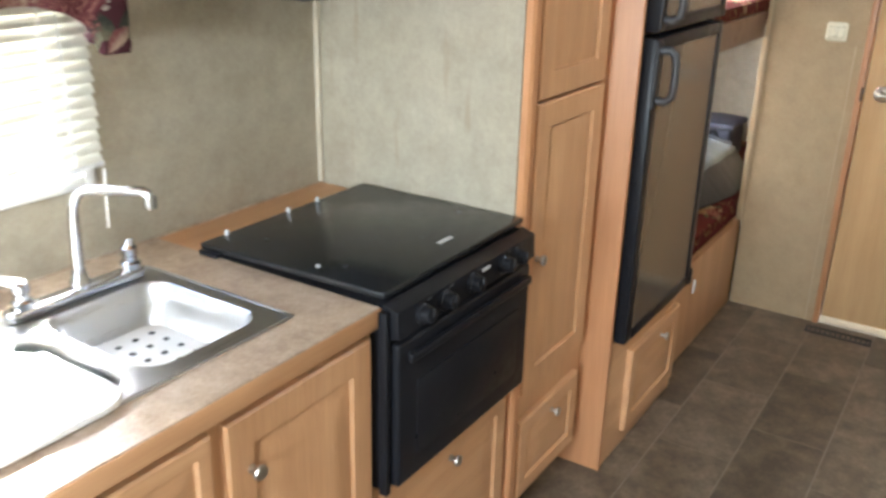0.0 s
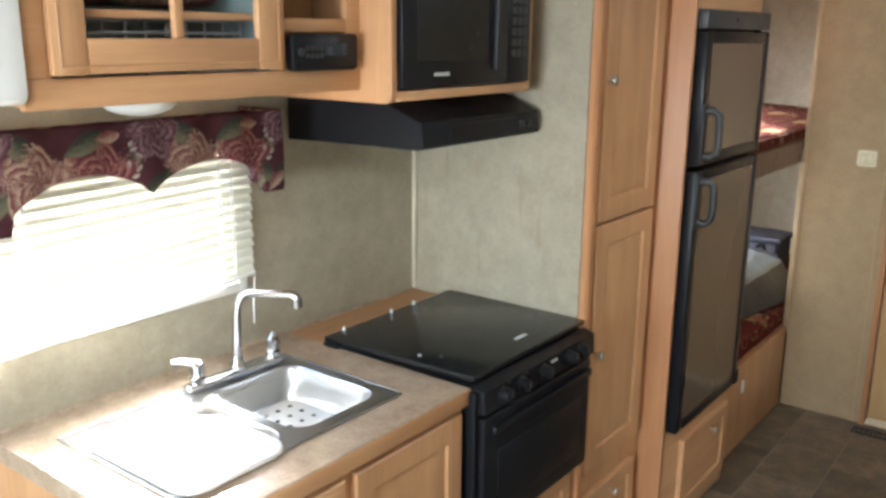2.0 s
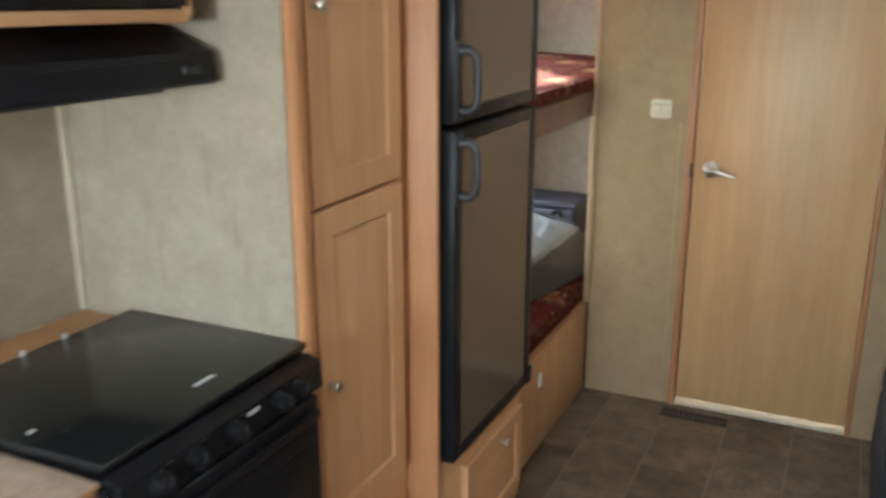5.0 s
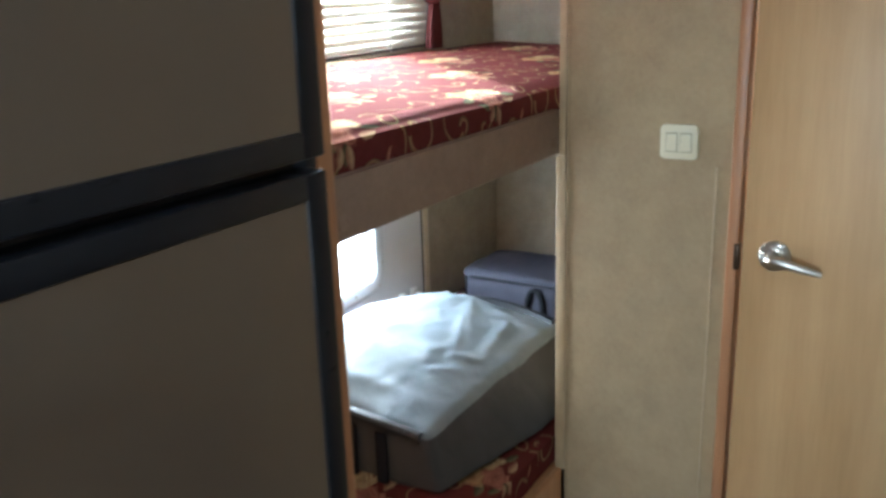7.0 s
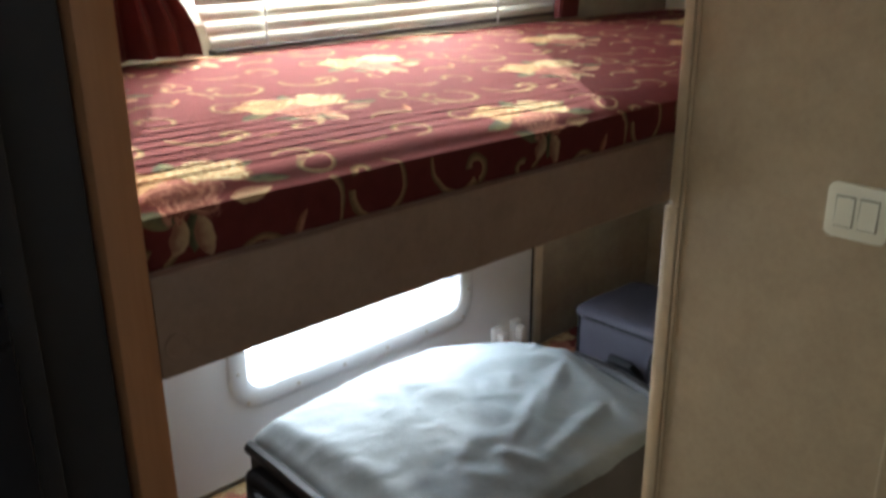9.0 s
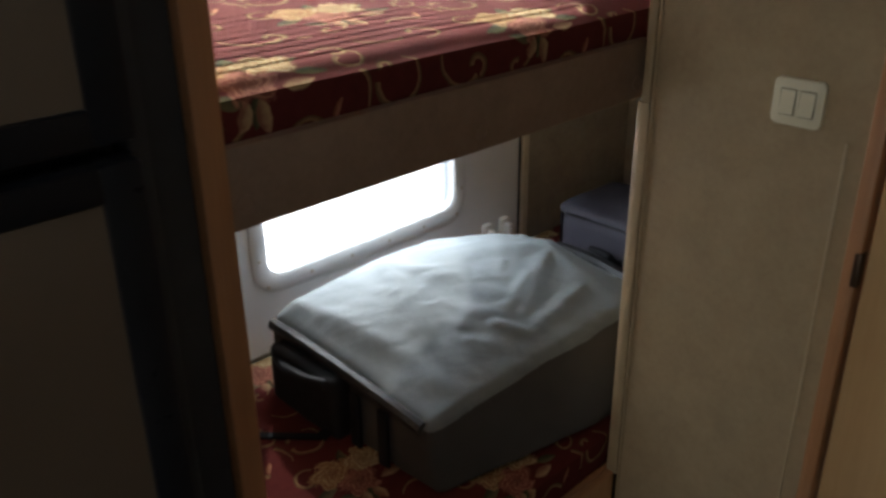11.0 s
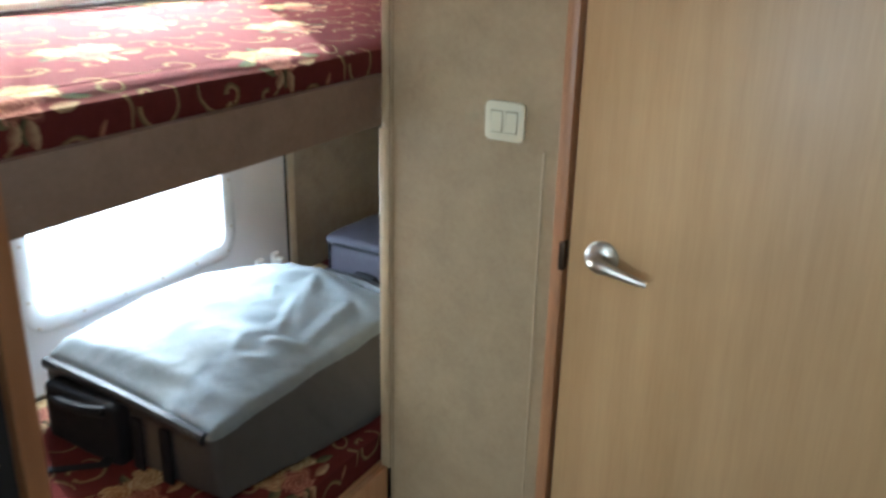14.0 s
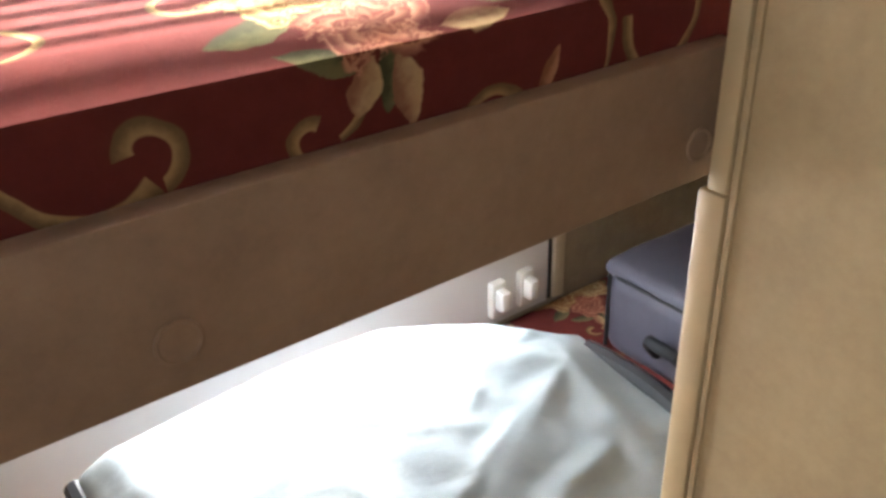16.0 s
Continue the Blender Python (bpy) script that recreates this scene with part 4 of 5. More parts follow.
def fridge_door(z0, z1, hz0, hz1):
    x0, x1, yf = 1.034, 1.606, -0.108
    d = part("door", box(x0 + 0.01, x1 - 0.01, yf + 0.012, -0.051, z0 + 0.004, z1 - 0.004), BLACK_MATT, fr)
    part("panel", box(x0 + 0.045, x1 - 0.035, yf + 0.004, yf + 0.0118, z0 + 0.03, z1 - 0.03), FRIDGE_PANEL, d, "glossy taupe door panel")
    bm = box(x0, x0 + 0.05, yf, yf + 0.035, z0, z1, 0.005)
    add_box(bm, x1 - 0.04, x1, yf, yf + 0.035, z0, z1, 0.005)
    add_box(bm, x0 + 0.048, x1 - 0.038, yf, yf + 0.03, z0, z0 + 0.034, 0.004)
    add_box(bm, x0 + 0.048, x1 - 0.038, yf, yf + 0.03, z1 - 0.034, z1, 0.004)
    part("door_frame", bm, BLACK, d, "black plastic door edging")
    hx = 1.058
    p = [(hx, yf + 0.003, hz0 + 0.012), (hx + 0.004, yf - 0.028, hz0 + 0.008)]
    p += [(hx + 0.006, yf - 0.043, hz0 + 0.022), (hx + 0.007, yf - 0.046, hz0 + 0.05), (hx + 0.007, yf - 0.046, (hz0 + hz1) / 2), (hx + 0.007, yf - 0.046, hz1 - 0.05), (hx + 0.006, yf - 0.043, hz1 - 0.022)]
    p += [(hx + 0.004, yf - 0.028, hz1 - 0.008), (hx, yf + 0.003, hz1 - 0.012)]
    part("handle", tube(p, [0.012, 0.0115, 0.011, 0.0105, 0.0105, 0.0105, 0.011, 0.0115, 0.012], 12), GREY_PLASTIC, d, "charcoal plastic grab handle")
    bm = box(hx - 0.022, hx + 0.016, yf - 0.006, yf + 0.002, hz0 - 0.012, hz1 + 0.012, 0.003)
    part("handle_plate", bm, BLACK_MATT, d)


fridge_door(0.425, 1.298, 1.128, 1.278)
fridge_door(1.314, 1.715, 1.334, 1.492)
part("top_panel", box(1.034, 1.608, -0.106, -0.055, 1.722, 1.778, 0.004), GREY_PLASTIC, fr, "charcoal control strip above the freezer")
part("control_dot", lathe([(0, 0.006), (0.003, 0.005)], (1.28, -0.106, 1.752), (0, -1, 0), 12), BLACK, fr)
part("bottom_corner", box(1.592, 1.630, -0.110, -0.0765, 0.42, 0.475, 0.006), BLACK, fr)

# ---- overhead cupboards, microwave, hood ----
ov = thing("overhead_cabinet", (-0.49, 0.42, 1.60), "maple overhead cupboard with glazed door", "cabinet")
Y_F = 0.240
bm = box(-0.86, -0.105, Y_F + 0.004, 0.598, 1.60, 1.618)
add_box(bm, -0.86, -0.842, Y_F + 0.004, 0.598, 1.618, TOP - 0.002)
add_box(bm, -0.123, -0.105, Y_F + 0.004, 0.598, 1.618, TOP - 0.002)
add_box(bm, -0.345, -0.332, Y_F + 0.004, 0.598, 1.618, TOP - 0.002)
add_box(bm, -0.842, -0.123, 0.585, 0.598, 1.618, TOP - 0.002)
part("body", bm, MAPLE, ov)
bm = box(-0.86, -0.105, Y_F - 0.012, Y_F + 0.004, 1.594, 1.642, 0.003)
add_box(bm, -0.86, -0.81, Y_F - 0.012, Y_F + 0.004, 1.642, TOP - 0.002, 0.002)
add_box(bm, -0.352, -0.328, Y_F - 0.012, Y_F + 0.004, 1.642, TOP - 0.002, 0.002)
add_box(bm, -0.155, -0.105, Y_F - 0.012, Y_F + 0.004, 1.642, TOP - 0.002, 0.002)
add_box(bm, -0.328, -0.155, Y_F - 0.012, Y_F + 0.004, 1.716, 1.742, 0.002)
add_box(bm, -0.81, -0.105, Y_F - 0.012, Y_F + 0.004, 1.99, TOP - 0.002, 0.002)
part("face_frame", bm, MAPLE_X, ov)
part("niche_back", box(-0.33, -0.125, 0.36, 0.366, 1.62, 2.03), MAPLE, ov)
gd = part("door", box(-0.818, -0.757, Y_F - 0.03, Y_F - 0.0125, 1.646, 1.985, 0.004), MAPLE, ov)
part("stile", box(-0.408, -0.345, Y_F - 0.03, Y_F - 0.0125, 1.646, 1.985, 0.004), MAPLE, gd)
part("rail", box(-0.757, -0.408, Y_F - 0.0295, Y_F - 0.0125, 1.648, 1.703, 0.003), MAPLE_X, gd)
part("rail", box(-0.757, -0.408, Y_F - 0.0295, Y_F - 0.0125, 1.925, 1.983, 0.003), MAPLE_X, gd)
part("muntin", box(-0.592, -0.573, Y_F - 0.029, Y_F - 0.013, 1.703, 1.925, 0.003), MAPLE, gd)
for x0, x1 in ((-0.758, -0.591), (-0.574, -0.407)):
    p = part("pane", box(x0, x1, Y_F - 0.0225, Y_F - 0.0195, 1.702, 1.926), GLASS, gd, "clear glass pane")
    p.visible_shadow = False
bm = bmesh.new()
for x0, x1, z0, z1 in ((-0.806, -0.357, 1.658, 1.662), (-0.806, -0.802, 1.662, 1.97), (-0.361, -0.357, 1.662, 1.97)):
    add_box(bm, x0, x1, Y_F - 0.0318, Y_F - 0.0298, z0, z1, 0.0008, 1)
part("bead", bm, MAPLE_X, gd)
part("shelf", box(-0.84, -0.347, Y_F + 0.02, 0.577, 1.736, 1.749), MAPLE_X, ov)
bm = box(-0.84, -0.347, 0.578, 0.584, 1.62, 2.0)
add_box(bm, -0.352, -0.3455, Y_F + 0.006, 0.578, 1.62, 2.0)
part("back_lining", bm, LINER, ov, "blue-grey cupboard lining")
rack = thing("cup_rack", (-0.595, 0.31, 1.618), "pale wire cup rack standing in the overhead cupboard", "rack")
for z in (1.696, 1.718):
    part("rack_rail", box(-0.836, -0.365, 0.300, 0.306, z, z + 0.005, 0.001, 1), RACK_WIRE, rack)
for i in range(12):
    x = -0.83 + i * 0.042
    part("rack_post", box(x - 0.002, x + 0.002, 0.3015, 0.3045, 1.618, 1.7185), RACK_WIRE, rack)
part("rack_base", box(-0.836, -0.365, 0.300, 0.40, 1.618, 1.623, 0.001, 1), RACK_WIRE, rack)

radio = thing("car_radio", (-0.232, 0.25, 1.637), "black built-in stereo with dim display", "radio")
outline = round_rect(-0.326, -0.139, 1.638, 1.712, 0.012, 5)
part("face", prism(outline, "y", Y_F - 0.034, Y_F - 0.012, 0.004), BLACK, radio)
part("display", box(-0.238, -0.172, Y_F - 0.0352, Y_F - 0.0335, 1.668, 1.692), plain("dim_display", (0.035, 0.045, 0.06), 0.25), radio)
for i in range(4):
    for j in range(2):
        part("button", box(-0.292 + i * 0.013, -0.283 + i * 0.013, Y_F - 0.036, Y_F - 0.0335, 1.664 + j * 0.014, 1.673 + j * 0.014, 0.001), GREY_PLASTIC, radio)
part("volume_dial", lathe([(0, 0.008), (0.006, 0.008), (0.008, 0.006)], (-0.306, Y_F - 0.034, 1.676), (0, -1, 0), 14), GREY_PLASTIC, radio)

box_ob = thing("black_speaker", (-0.19, 0.30, 1.795), "small black plastic speaker box in the open niche", "speaker")
part("body", box(-0.262, -0.125, 0.262, 0.345, 1.795, TOP - 0.001, 0.006), BLACK_MATT, box_ob)
part("grille", box(-0.252, -0.135, 0.2575, 0.263, 1.81, 1.96, 0.002), GREY_PLASTIC, box_ob)

lamp_ob = thing("under_cabinet_light", (-0.62, 0.36, 1.55), "white dome light under the overhead cupboard", "light")
part("base", lathe([(0, 0.075), (0.010, 0.075), (0.012, 0.07)], (-0.555, 0.375, 1.599), (0, 0, -1), 28), WHITE, lamp_ob)
part("dome", lathe([(0, 0.07), (0.008, 0.068), (0.017, 0.058), (0.024, 0.040), (0.028, 0.018), (0.0285, 0.002)], (-0.555, 0.375, 1.588), (0, 0, -1), 28), LENS, lamp_ob)

mc = thing("microwave_cabinet", (0.17, 0.37, 1.566), "maple microwave housing with rounded bottom corner", "cabinet")
side = [(0.598, TOP - 0.002), (0.598, 1.566)]
side += [(0.157 + 0.022 - 0.022 * math.sin(radians(a)), 1.566 + 0.022 - 0.022 * math.cos(radians(a))) for a in range(0, 91, 15)] + [(0.157, TOP - 0.002)]
part("side_panel", prism(side, "x", -0.104, -0.084, 0.002), MAPLE, mc)
part("side_panel", prism(side, "x", 0.438, 0.452, 0.002), MAPLE, mc)
part("bottom_board", box(-0.084, 0.438, 0.160, 0.598, 1.570, 1.592, 0.003), MAPLE_X, mc)
part("back_board", box(-0.084, 0.438, 0.585, 0.598, 1.592, TOP - 0.002), MAPLE, mc)
part("top_rail", box(-0.084, 0.438, 0.16, 0.178, 1.885, TOP - 0.002, 0.002), MAPLE_X, mc)
mw = thing("microwave_oven", (0.17, 0.36, 1.594), "black built-in microwave oven", "microwave")
part("case", box(-0.078, 0.432, 0.172, 0.55, 1.594, 1.88, 0.003), BLACK_MATT, mw)
md = part("door", box(-0.080, 0.325, 0.148, 0.171, 1.597, 1.878, 0.004), BLACK, mw)
part("window", box(-0.030, 0.24, 0.1465, 0.149, 1.655, 1.85), BLACK_GLASS, md)
part("badge", box(0.03, 0.085, 0.1462, 0.1485, 1.622, 1.630), TAG_GREY, md, "small pale printed badge")
part("door_grip", box(0.262, 0.276, 0.136, 0.149, 1.63, 1.85, 0.004), BLACK_MATT, md)
cp = part("control_panel", box(0.327, 0.432, 0.150, 0.171, 1.597, 1.878, 0.004), BLACK, mw)
part("display", box(0.345, 0.415, 0.1485, 0.1505, 1.83, 1.855), plain("green_display", (0.03, 0.05, 0.05), 0.2), cp)
for i in range(3):
    for j in range(6):
        part("key", box(0.345 + i * 0.025, 0.364 + i * 0.025, 0.1482, 0.1505, 1.66 + j * 0.026, 1.677 + j * 0.026, 0.0008, 1), GREY_PLASTIC, cp)

hood = thing("range_hood", (0.26, 0.38, 1.44), "black painted range hood under the microwave", "range hood")
prof = [(0.597, 1.442), (0.30, 1.448), (0.158, 1.452), (0.152, 1.458), (0.160, 1.512), (0.30, 1.566), (0.597, 1.566)]
part("shell", prism(prof, "x", 0.012, 0.515, 0.004), BLACK_HOOD, hood)
part("front_lip", prism([(0.1575, 1.470), (0.1605, 1.500), (0.156, 1.500), (0.1535, 1.470)], "x", 0.12, 0.40), BLACK, hood)
for x in (0.425, 0.455):
    part("switch", box(x - 0.009, x + 0.009, 0.146, 0.158, 1.474, 1.49, 0.002), BLACK_MATT, hood)
part("filter", box(0.07, 0.44, 0.22, 0.52, 1.4385, 1.444), GREY_PLASTIC, hood)

for ob, step in ((ov, (0.010, 0, -0.013)), (radio, (0.008, 0, -0.012)), (lamp_ob, (0, 0, -0.013)), (mc, (0.002, -0.018, -0.012)), (mw, (0.004, -0.018, -0.013)), (hood, (0.0, -0.010, -0.008))):
    ob.location = Vector(ob.location) + Vector(step)

# neighbouring overhead end panel, seen only at its rounded foot
endp = thing("overhead_end_panel", (-0.9, 0.38, 1.60), "pale painted end panel of an overhead cupboard", "cabinet")
side = [(0.598, TOP - 0.002), (0.598, 1.592)]
side += [(0.205 + 0.02 - 0.02 * math.sin(radians(a)), 1.592 + 0.02 - 0.02 * math.cos(radians(a))) for a in range(0, 91, 15)] + [(0.205, TOP - 0.002)]
part("panel", prism(side, "x", -0.92, -0.853, 0.003), WHITE, endp)

# ---- kitchen window: frame, pane, blind, valance ----


def window_unit(name, win, label, y=Y_OUT):
    x0, x1, z0, z1 = win
    w = thing(name, ((x0 + x1) / 2, y, z0), label, "window", kind="structure")
    for a, b, c, d in ((x0, x0 + 0.025, z0, z1), (x1 - 0.025, x1, z0, z1), (x0 + 0.025, x1 - 0.025, z0, z0 + 0.025), (x0 + 0.025, x1 - 0.025, z1 - 0.025, z1)):
        part("window_frame", box(a, b, y - 0.008, y + 0.05, c, d, 0.002), WHITE, w)
    p = part("pane", box(x0 + 0.02, x1 - 0.02, y + 0.026, y + 0.03, z0 + 0.02, z1 - 0.02), GLASS, w)
    p.visible_shadow = False
    return w


def blind(x0, x1, y, z0, z1, tilt, pitch, cords, label, bottom_mat, sag=0.0, skew=0.0):
    b = thing("window_blind", ((x0 + x1) / 2, y, z0), label, "blind", "window blinds")
    part("head_rail", box(x0, x1, y - 0.014, y + 0.014, z1, z1 + 0.028, 0.002), WHITE, b)
    ca, sa = math.cos(radians(tilt)), math.sin(radians(tilt))
    ring = []
    for k in range(5):
        u = -0.0125 + 0.025 * k / 4
        ring.append((u, 0.0022 * (1 - (u / 0.0125) ** 2)))
    prof = [(u * ca - w * sa, u * sa + w * ca) for u, w in ring] + [(u * ca - (w - 0.0006) * sa, u * sa + (w - 0.0006) * ca) for u, w in ring[::-1]]
    half = (x1 - x0) / 2
    me = mesh_of("slat", prism(prof, "x", -half, half), SLAT)
    n = int((z1 - z0 - 0.02) / pitch) + 1
    for i in range(n):
        s = new("slat", me)
        s.parent = b
        k = 1 - i / n
        s.location = (0.0015 * math.sin(i * 2.1) + skew * max(0.0, 1 - i * pitch / 0.2), 0.0008 * math.sin(i * 1.3), 0.018 + i * pitch)
        s.rotation_euler = (radians(1.6 * math.sin(i * 1.7)), -sag * k / (2 * half) + 0.0012 * math.sin(i * 2.9), 0.0)
    rail = box(-half, half, -0.0125, 0.0125, 0.0, 0.009, 0.003)
    bmesh.ops.translate(rail, verts=rail.verts, vec=world_place(b))
    r = part("bottom_rail", rail, bottom_mat, b)
    r.rotation_euler = (0, -sag / (2 * half), 0)
    r.location.x = skew
    for x in cords:
        for dy in (-0.0125, 0.0125):
            part("ladder_cord", tube([(x, y + dy, z0 + 0.004), (x, y + dy, z1)], 0.0017, 6), WHITE, b)
    return b


window_unit("window_1", K_WIN, "white-framed kitchen window behind a blind")
blind(-0.805, -0.139, 0.565, 1.092, 1.475, 58, 0.0235, (-0.71, -0.24), "white aluminium mini blind, half closed", WHITE, 0.042)
part("lift_cord", tube([(-0.205, 0.553, 1.47), (-0.205, 0.552, 1.2), (-0.204, 0.552, 1.115)], 0.0014, 6), WHITE, bpy.data.objects["window_blind"])

part("cord_tail", tube([(-0.128, 0.575, 1.10), (-0.126, 0.583, 1.04), (-0.127, 0.585, 0.975)], 0.0022, 6), WHITE, bpy.data.objects["window_blind"])

val = thing("window_valance", (-0.48, 0.47, 1.33), "dark floral padded valance with scalloped edge", "valance")


def valance_foot(u):
    """Lower edge along the valance, u from 0 to 1."""
    if u < 0.085 or u > 0.915:
        return 1.337
    k = (u - 0.085) / 0.83 * 2
    f = k - int(min(k, 1.9999))
    return 1.375 + 0.055 * math.sin(math.pi * f) ** 0.75


V0, V1 = -0.83, -0.125
top_l, loops = 1.528, []
for i in range(81):
    u = i / 80
    x = V0 + (V1 - V0) * u
    zf = valance_foot(u)
    y = 0.462 + 0.003 * math.sin(u * 37)
    loops.append([(x, y, zf), (x, y - 0.005, zf + 0.012), (x, y - 0.006, (zf + top_l) / 2), (x, y - 0.003, top_l - 0.006), (x, y + 0.004, top_l), (x, y + 0.02, top_l), (x, y + 0.02, zf + 0.004)])
part("cloth_front", loft(loops), VALANCE_CLOTH, val)
for x0, x1 in ((V0, V0 + 0.016), (V1 - 0.016, V1)):
    part("return", box(x0, x1, 0.482, 0.598, 1.345, 1.527, 0.003), VALANCE_CLOTH, val)

# ---- bunks ----
bunk_low = thing("lower_bunk", (2.1, -0.08, 0), "lower bunk base with plain maple front", "bunk bed")
part("front_panel", box(1.634, X_SW - 0.002, -0.030, -0.014, 0.0, 0.384, 0.002), MAPLE, bunk_low)
part("deck", box(1.746, X_REAR - 0.002, -0.012, 0.698, 0.367, 0.384), MAPLE_X, bunk_low)
part("latch", prism([(1.93, 0.25), (1.955, 0.25), (1.95, 0.30), (1.94, 0.305), (1.933, 0.29)], "y", -0.038, -0.030, 0.002), WHITE, bunk_low, "white plastic latch tab")


def mattress(name, x0, x1, y0, y1, z0, z1, label, rise=0.0):
    """A thin foam pad with softened, slightly uneven edges."""
    bm = bmesh.new()
    nx, ny = 64, 20
    g = bmesh.ops.create_grid(bm, x_segments=nx, y_segments=ny, size=0.5)
    for v in bm.verts:
        u, w = v.co.x + 0.5, v.co.y + 0.5
        x, y = x0 + u * (x1 - x0), y0 + w * (y1 - y0)
        d = min(u * (x1 - x0), (1 - u) * (x1 - x0), w * (y1 - y0), (1 - w) * (y1 - y0))
        soft = 0.014 * (1 - min(1, d / 0.03)) ** 2
        v.co = (x, y, z1 + rise * w - soft + 0.003 * noise.noise((x * 4, y * 4, z1)))
    border = [e for e in bm.edges if e.is_boundary]
    ext = bmesh.ops.extrude_edge_only(bm, edges=border)
    vs = [v for v in ext["geom"] if isinstance(v, bmesh.types.BMVert)]
    for v in vs:
        v.co.z = z0
        v.co.y += 0.003 * noise.noise((v.co.x * 5, 2, 0))
    bmesh.ops.holes_fill(bm, edges=[e for e in bm.edges if e.is_boundary])
    bmesh.ops.recalc_face_normals(bm, faces=bm.faces)
    return solo(name, bm, BUNK_CLOTH, label, "mattress", group="bunk mattresses")


mattress("bunk_mattress", 1.748, X_REAR - 0.006, -0.004, 0.686, 0.385, 0.470, "red floral foam mattress on the lower bunk", 0.04)
bunk_up = thing("upper_bunk", (2.1, -0.03, 1.163), "upper bunk platform with brown front board", "bunk bed")
part("front_board", box(1.745, 2.560, -0.006, 0.014, 1.151, 1.248, 0.003), BUNK_BOARD, bunk_up)
part("platform", box(1.746, X_REAR - 0.002, 0.016, 0.698, 1.19, 1.212), BUNK_BOARD, bunk_up)
for x in (1.762, 2.145, 2.525):
    part("screw_cap", lathe([(0, 0.0125), (0.0014, 0.0125), (0.002, 0.0112), (0.001, 0.0098), (0.001, 0.001)], (x, -0.006, 1.180), (0, -1, 0), 24), BUNK_BOARD, bunk_up)
mattress("bunk_mattress", 1.748, X_REAR - 0.006, 0.010, 0.686, 1.213, 1.308, "red floral foam mattress on the upper bunk", 0.032)

window_unit("window_2", B_WIN, "white-framed bunk window behind a blind", Y_BUNK)
blind(2.118, 3.06, 0.662, 1.345, 2.010, 67, 0.024, (2.29, 2.87), "white mini blind with dark bottom rail", plain("dark_brown_rail", (0.05, 0.03, 0.025), 0.4), 0.014, 0.07)


def curtain(x0, x1, waist, label):
    """A narrow gathered drape, tied in at the waist."""
    loops = []
    for i in range(29):
        z = 1.345 + (2.02 - 1.345) * i / 28
        pinch = 1 - 0.5 * math.exp(-((z - 1.49) / 0.07) ** 2)
        mid = (x0 + x1) / 2 + waist * math.exp(-((z - 1.49) / 0.1) ** 2)
        row = []
        for k in range(33):
            u = k / 32
            x = mid + (u - 0.5) * (x1 - x0) * pinch
            row.append((x, 0.635 + 0.013 * math.sin(u * 6.28 * 4 + z * 3) * (0.5 + 0.5 * pinch), z))
        loops.append(row + [(p[0], p[1] + 0.003, p[2]) for p in row[::-1]])
    c = thing("window_curtain", ((x0 + x1) / 2, 0.635, 1.345), label, "curtain", "bunk window curtains")
    part("drape", loft(loops), CURTAIN_RED, c)
    m = (x0 + x1) / 2 + waist
    w = (x1 - x0) * 0.26
    ringp = [(m + w * math.cos(a), 0.636 + 0.02 * math.sin(a), 1.49 + 0.006 * math.cos(a)) for a in [2 * math.pi * k / 16 for k in range(18)]]
    part("tie_back", tube(ringp, 0.009, 8), CURTAIN_RED, c)


curtain(1.965, 2.155, -0.015, "dark red gathered curtain with tie-back")
curtain(3.045, 3.115, 0.01, "dark red gathered curtain at the blind's edge")

# white hatch door low on the outer wall, with its rounded window
hatch = thing("hatch_door", (2.5, 0.59, 0.46), "white fibreglass bunk hatch door with rounded window", "door")
wx0, wx1, wz0, wz1 = 2.208, 2.793, 0.684, 1.115
n_out = []
rounded = round_rect(wx0, wx1, wz0, wz1, 0.04, 8)
inner = []
for p, q in zip(rounded, rounded[1:] + rounded[:1]):
    steps = max(1, round(math.dist(p, q) / 0.012))
    inner += [(p[0] + (q[0] - p[0]) * k / steps, p[1] + (q[1] - p[1]) * k / steps) for k in range(steps)]
for p in inner:
    cx, cz = (wx0 + wx1) / 2, (wz0 + wz1) / 2
    dx, dz = p[0] - cx, p[1] - cz
    s = min(((3.046 if dx > 0 else 1.80) - cx) / dx if abs(dx) > 1e-6 else 9e9, ((1.158 if dz > 0 else 0.505) - cz) / dz if abs(dz) > 1e-6 else 9e9)
    n_out.append((cx + dx * s, cz + dz * s))
bm = loft([[(p[0], 0.590, p[1]) for p in n_out], [(p[0], 0.590, p[1]) for p in inner], [(p[0], 0.64, p[1]) for p in inner]], cap=False)
bmesh.ops.recalc_face_normals(bm, faces=bm.faces)
bmesh.ops.solidify(bm, geom=bm.faces[:], thickness=0.004)
part("door_skin", bm, WHITE_DOOR, hatch)
rings = [(0.0, 0.5895, 0.036), (0.001, 0.583, 0.036), (-0.006, 0.581, 0.042), (-0.032, 0.581, 0.065), (-0.038, 0.584, 0.07), (-0.038, 0.5895, 0.07)]
bm = loft([[(p[0], yy, p[1]) for p in round_rect(wx0 + d, wx1 - d, wz0 + d, wz1 - d, r, 8)] for d, yy, r in rings], cap=False)
part("window_frame", bm, WHITE_DOOR, hatch, "white rounded window surround")
pane = part("pane", box(wx0 - 0.004, wx1 + 0.004, 0.612, 0.616, wz0 - 0.004, wz1 + 0.004), MILKY, hatch, "milky translucent pane")
for i in range(6):
    part("screw", lathe([(0, 0.0042), (0.0015, 0.004), (0.002, 0.001)], (wx0 - 0.002 + i * (wx1 - wx0 + 0.004) / 5, 0.581, wz0 - 0.018), (0, -1, 0), 10), NICKEL, hatch)
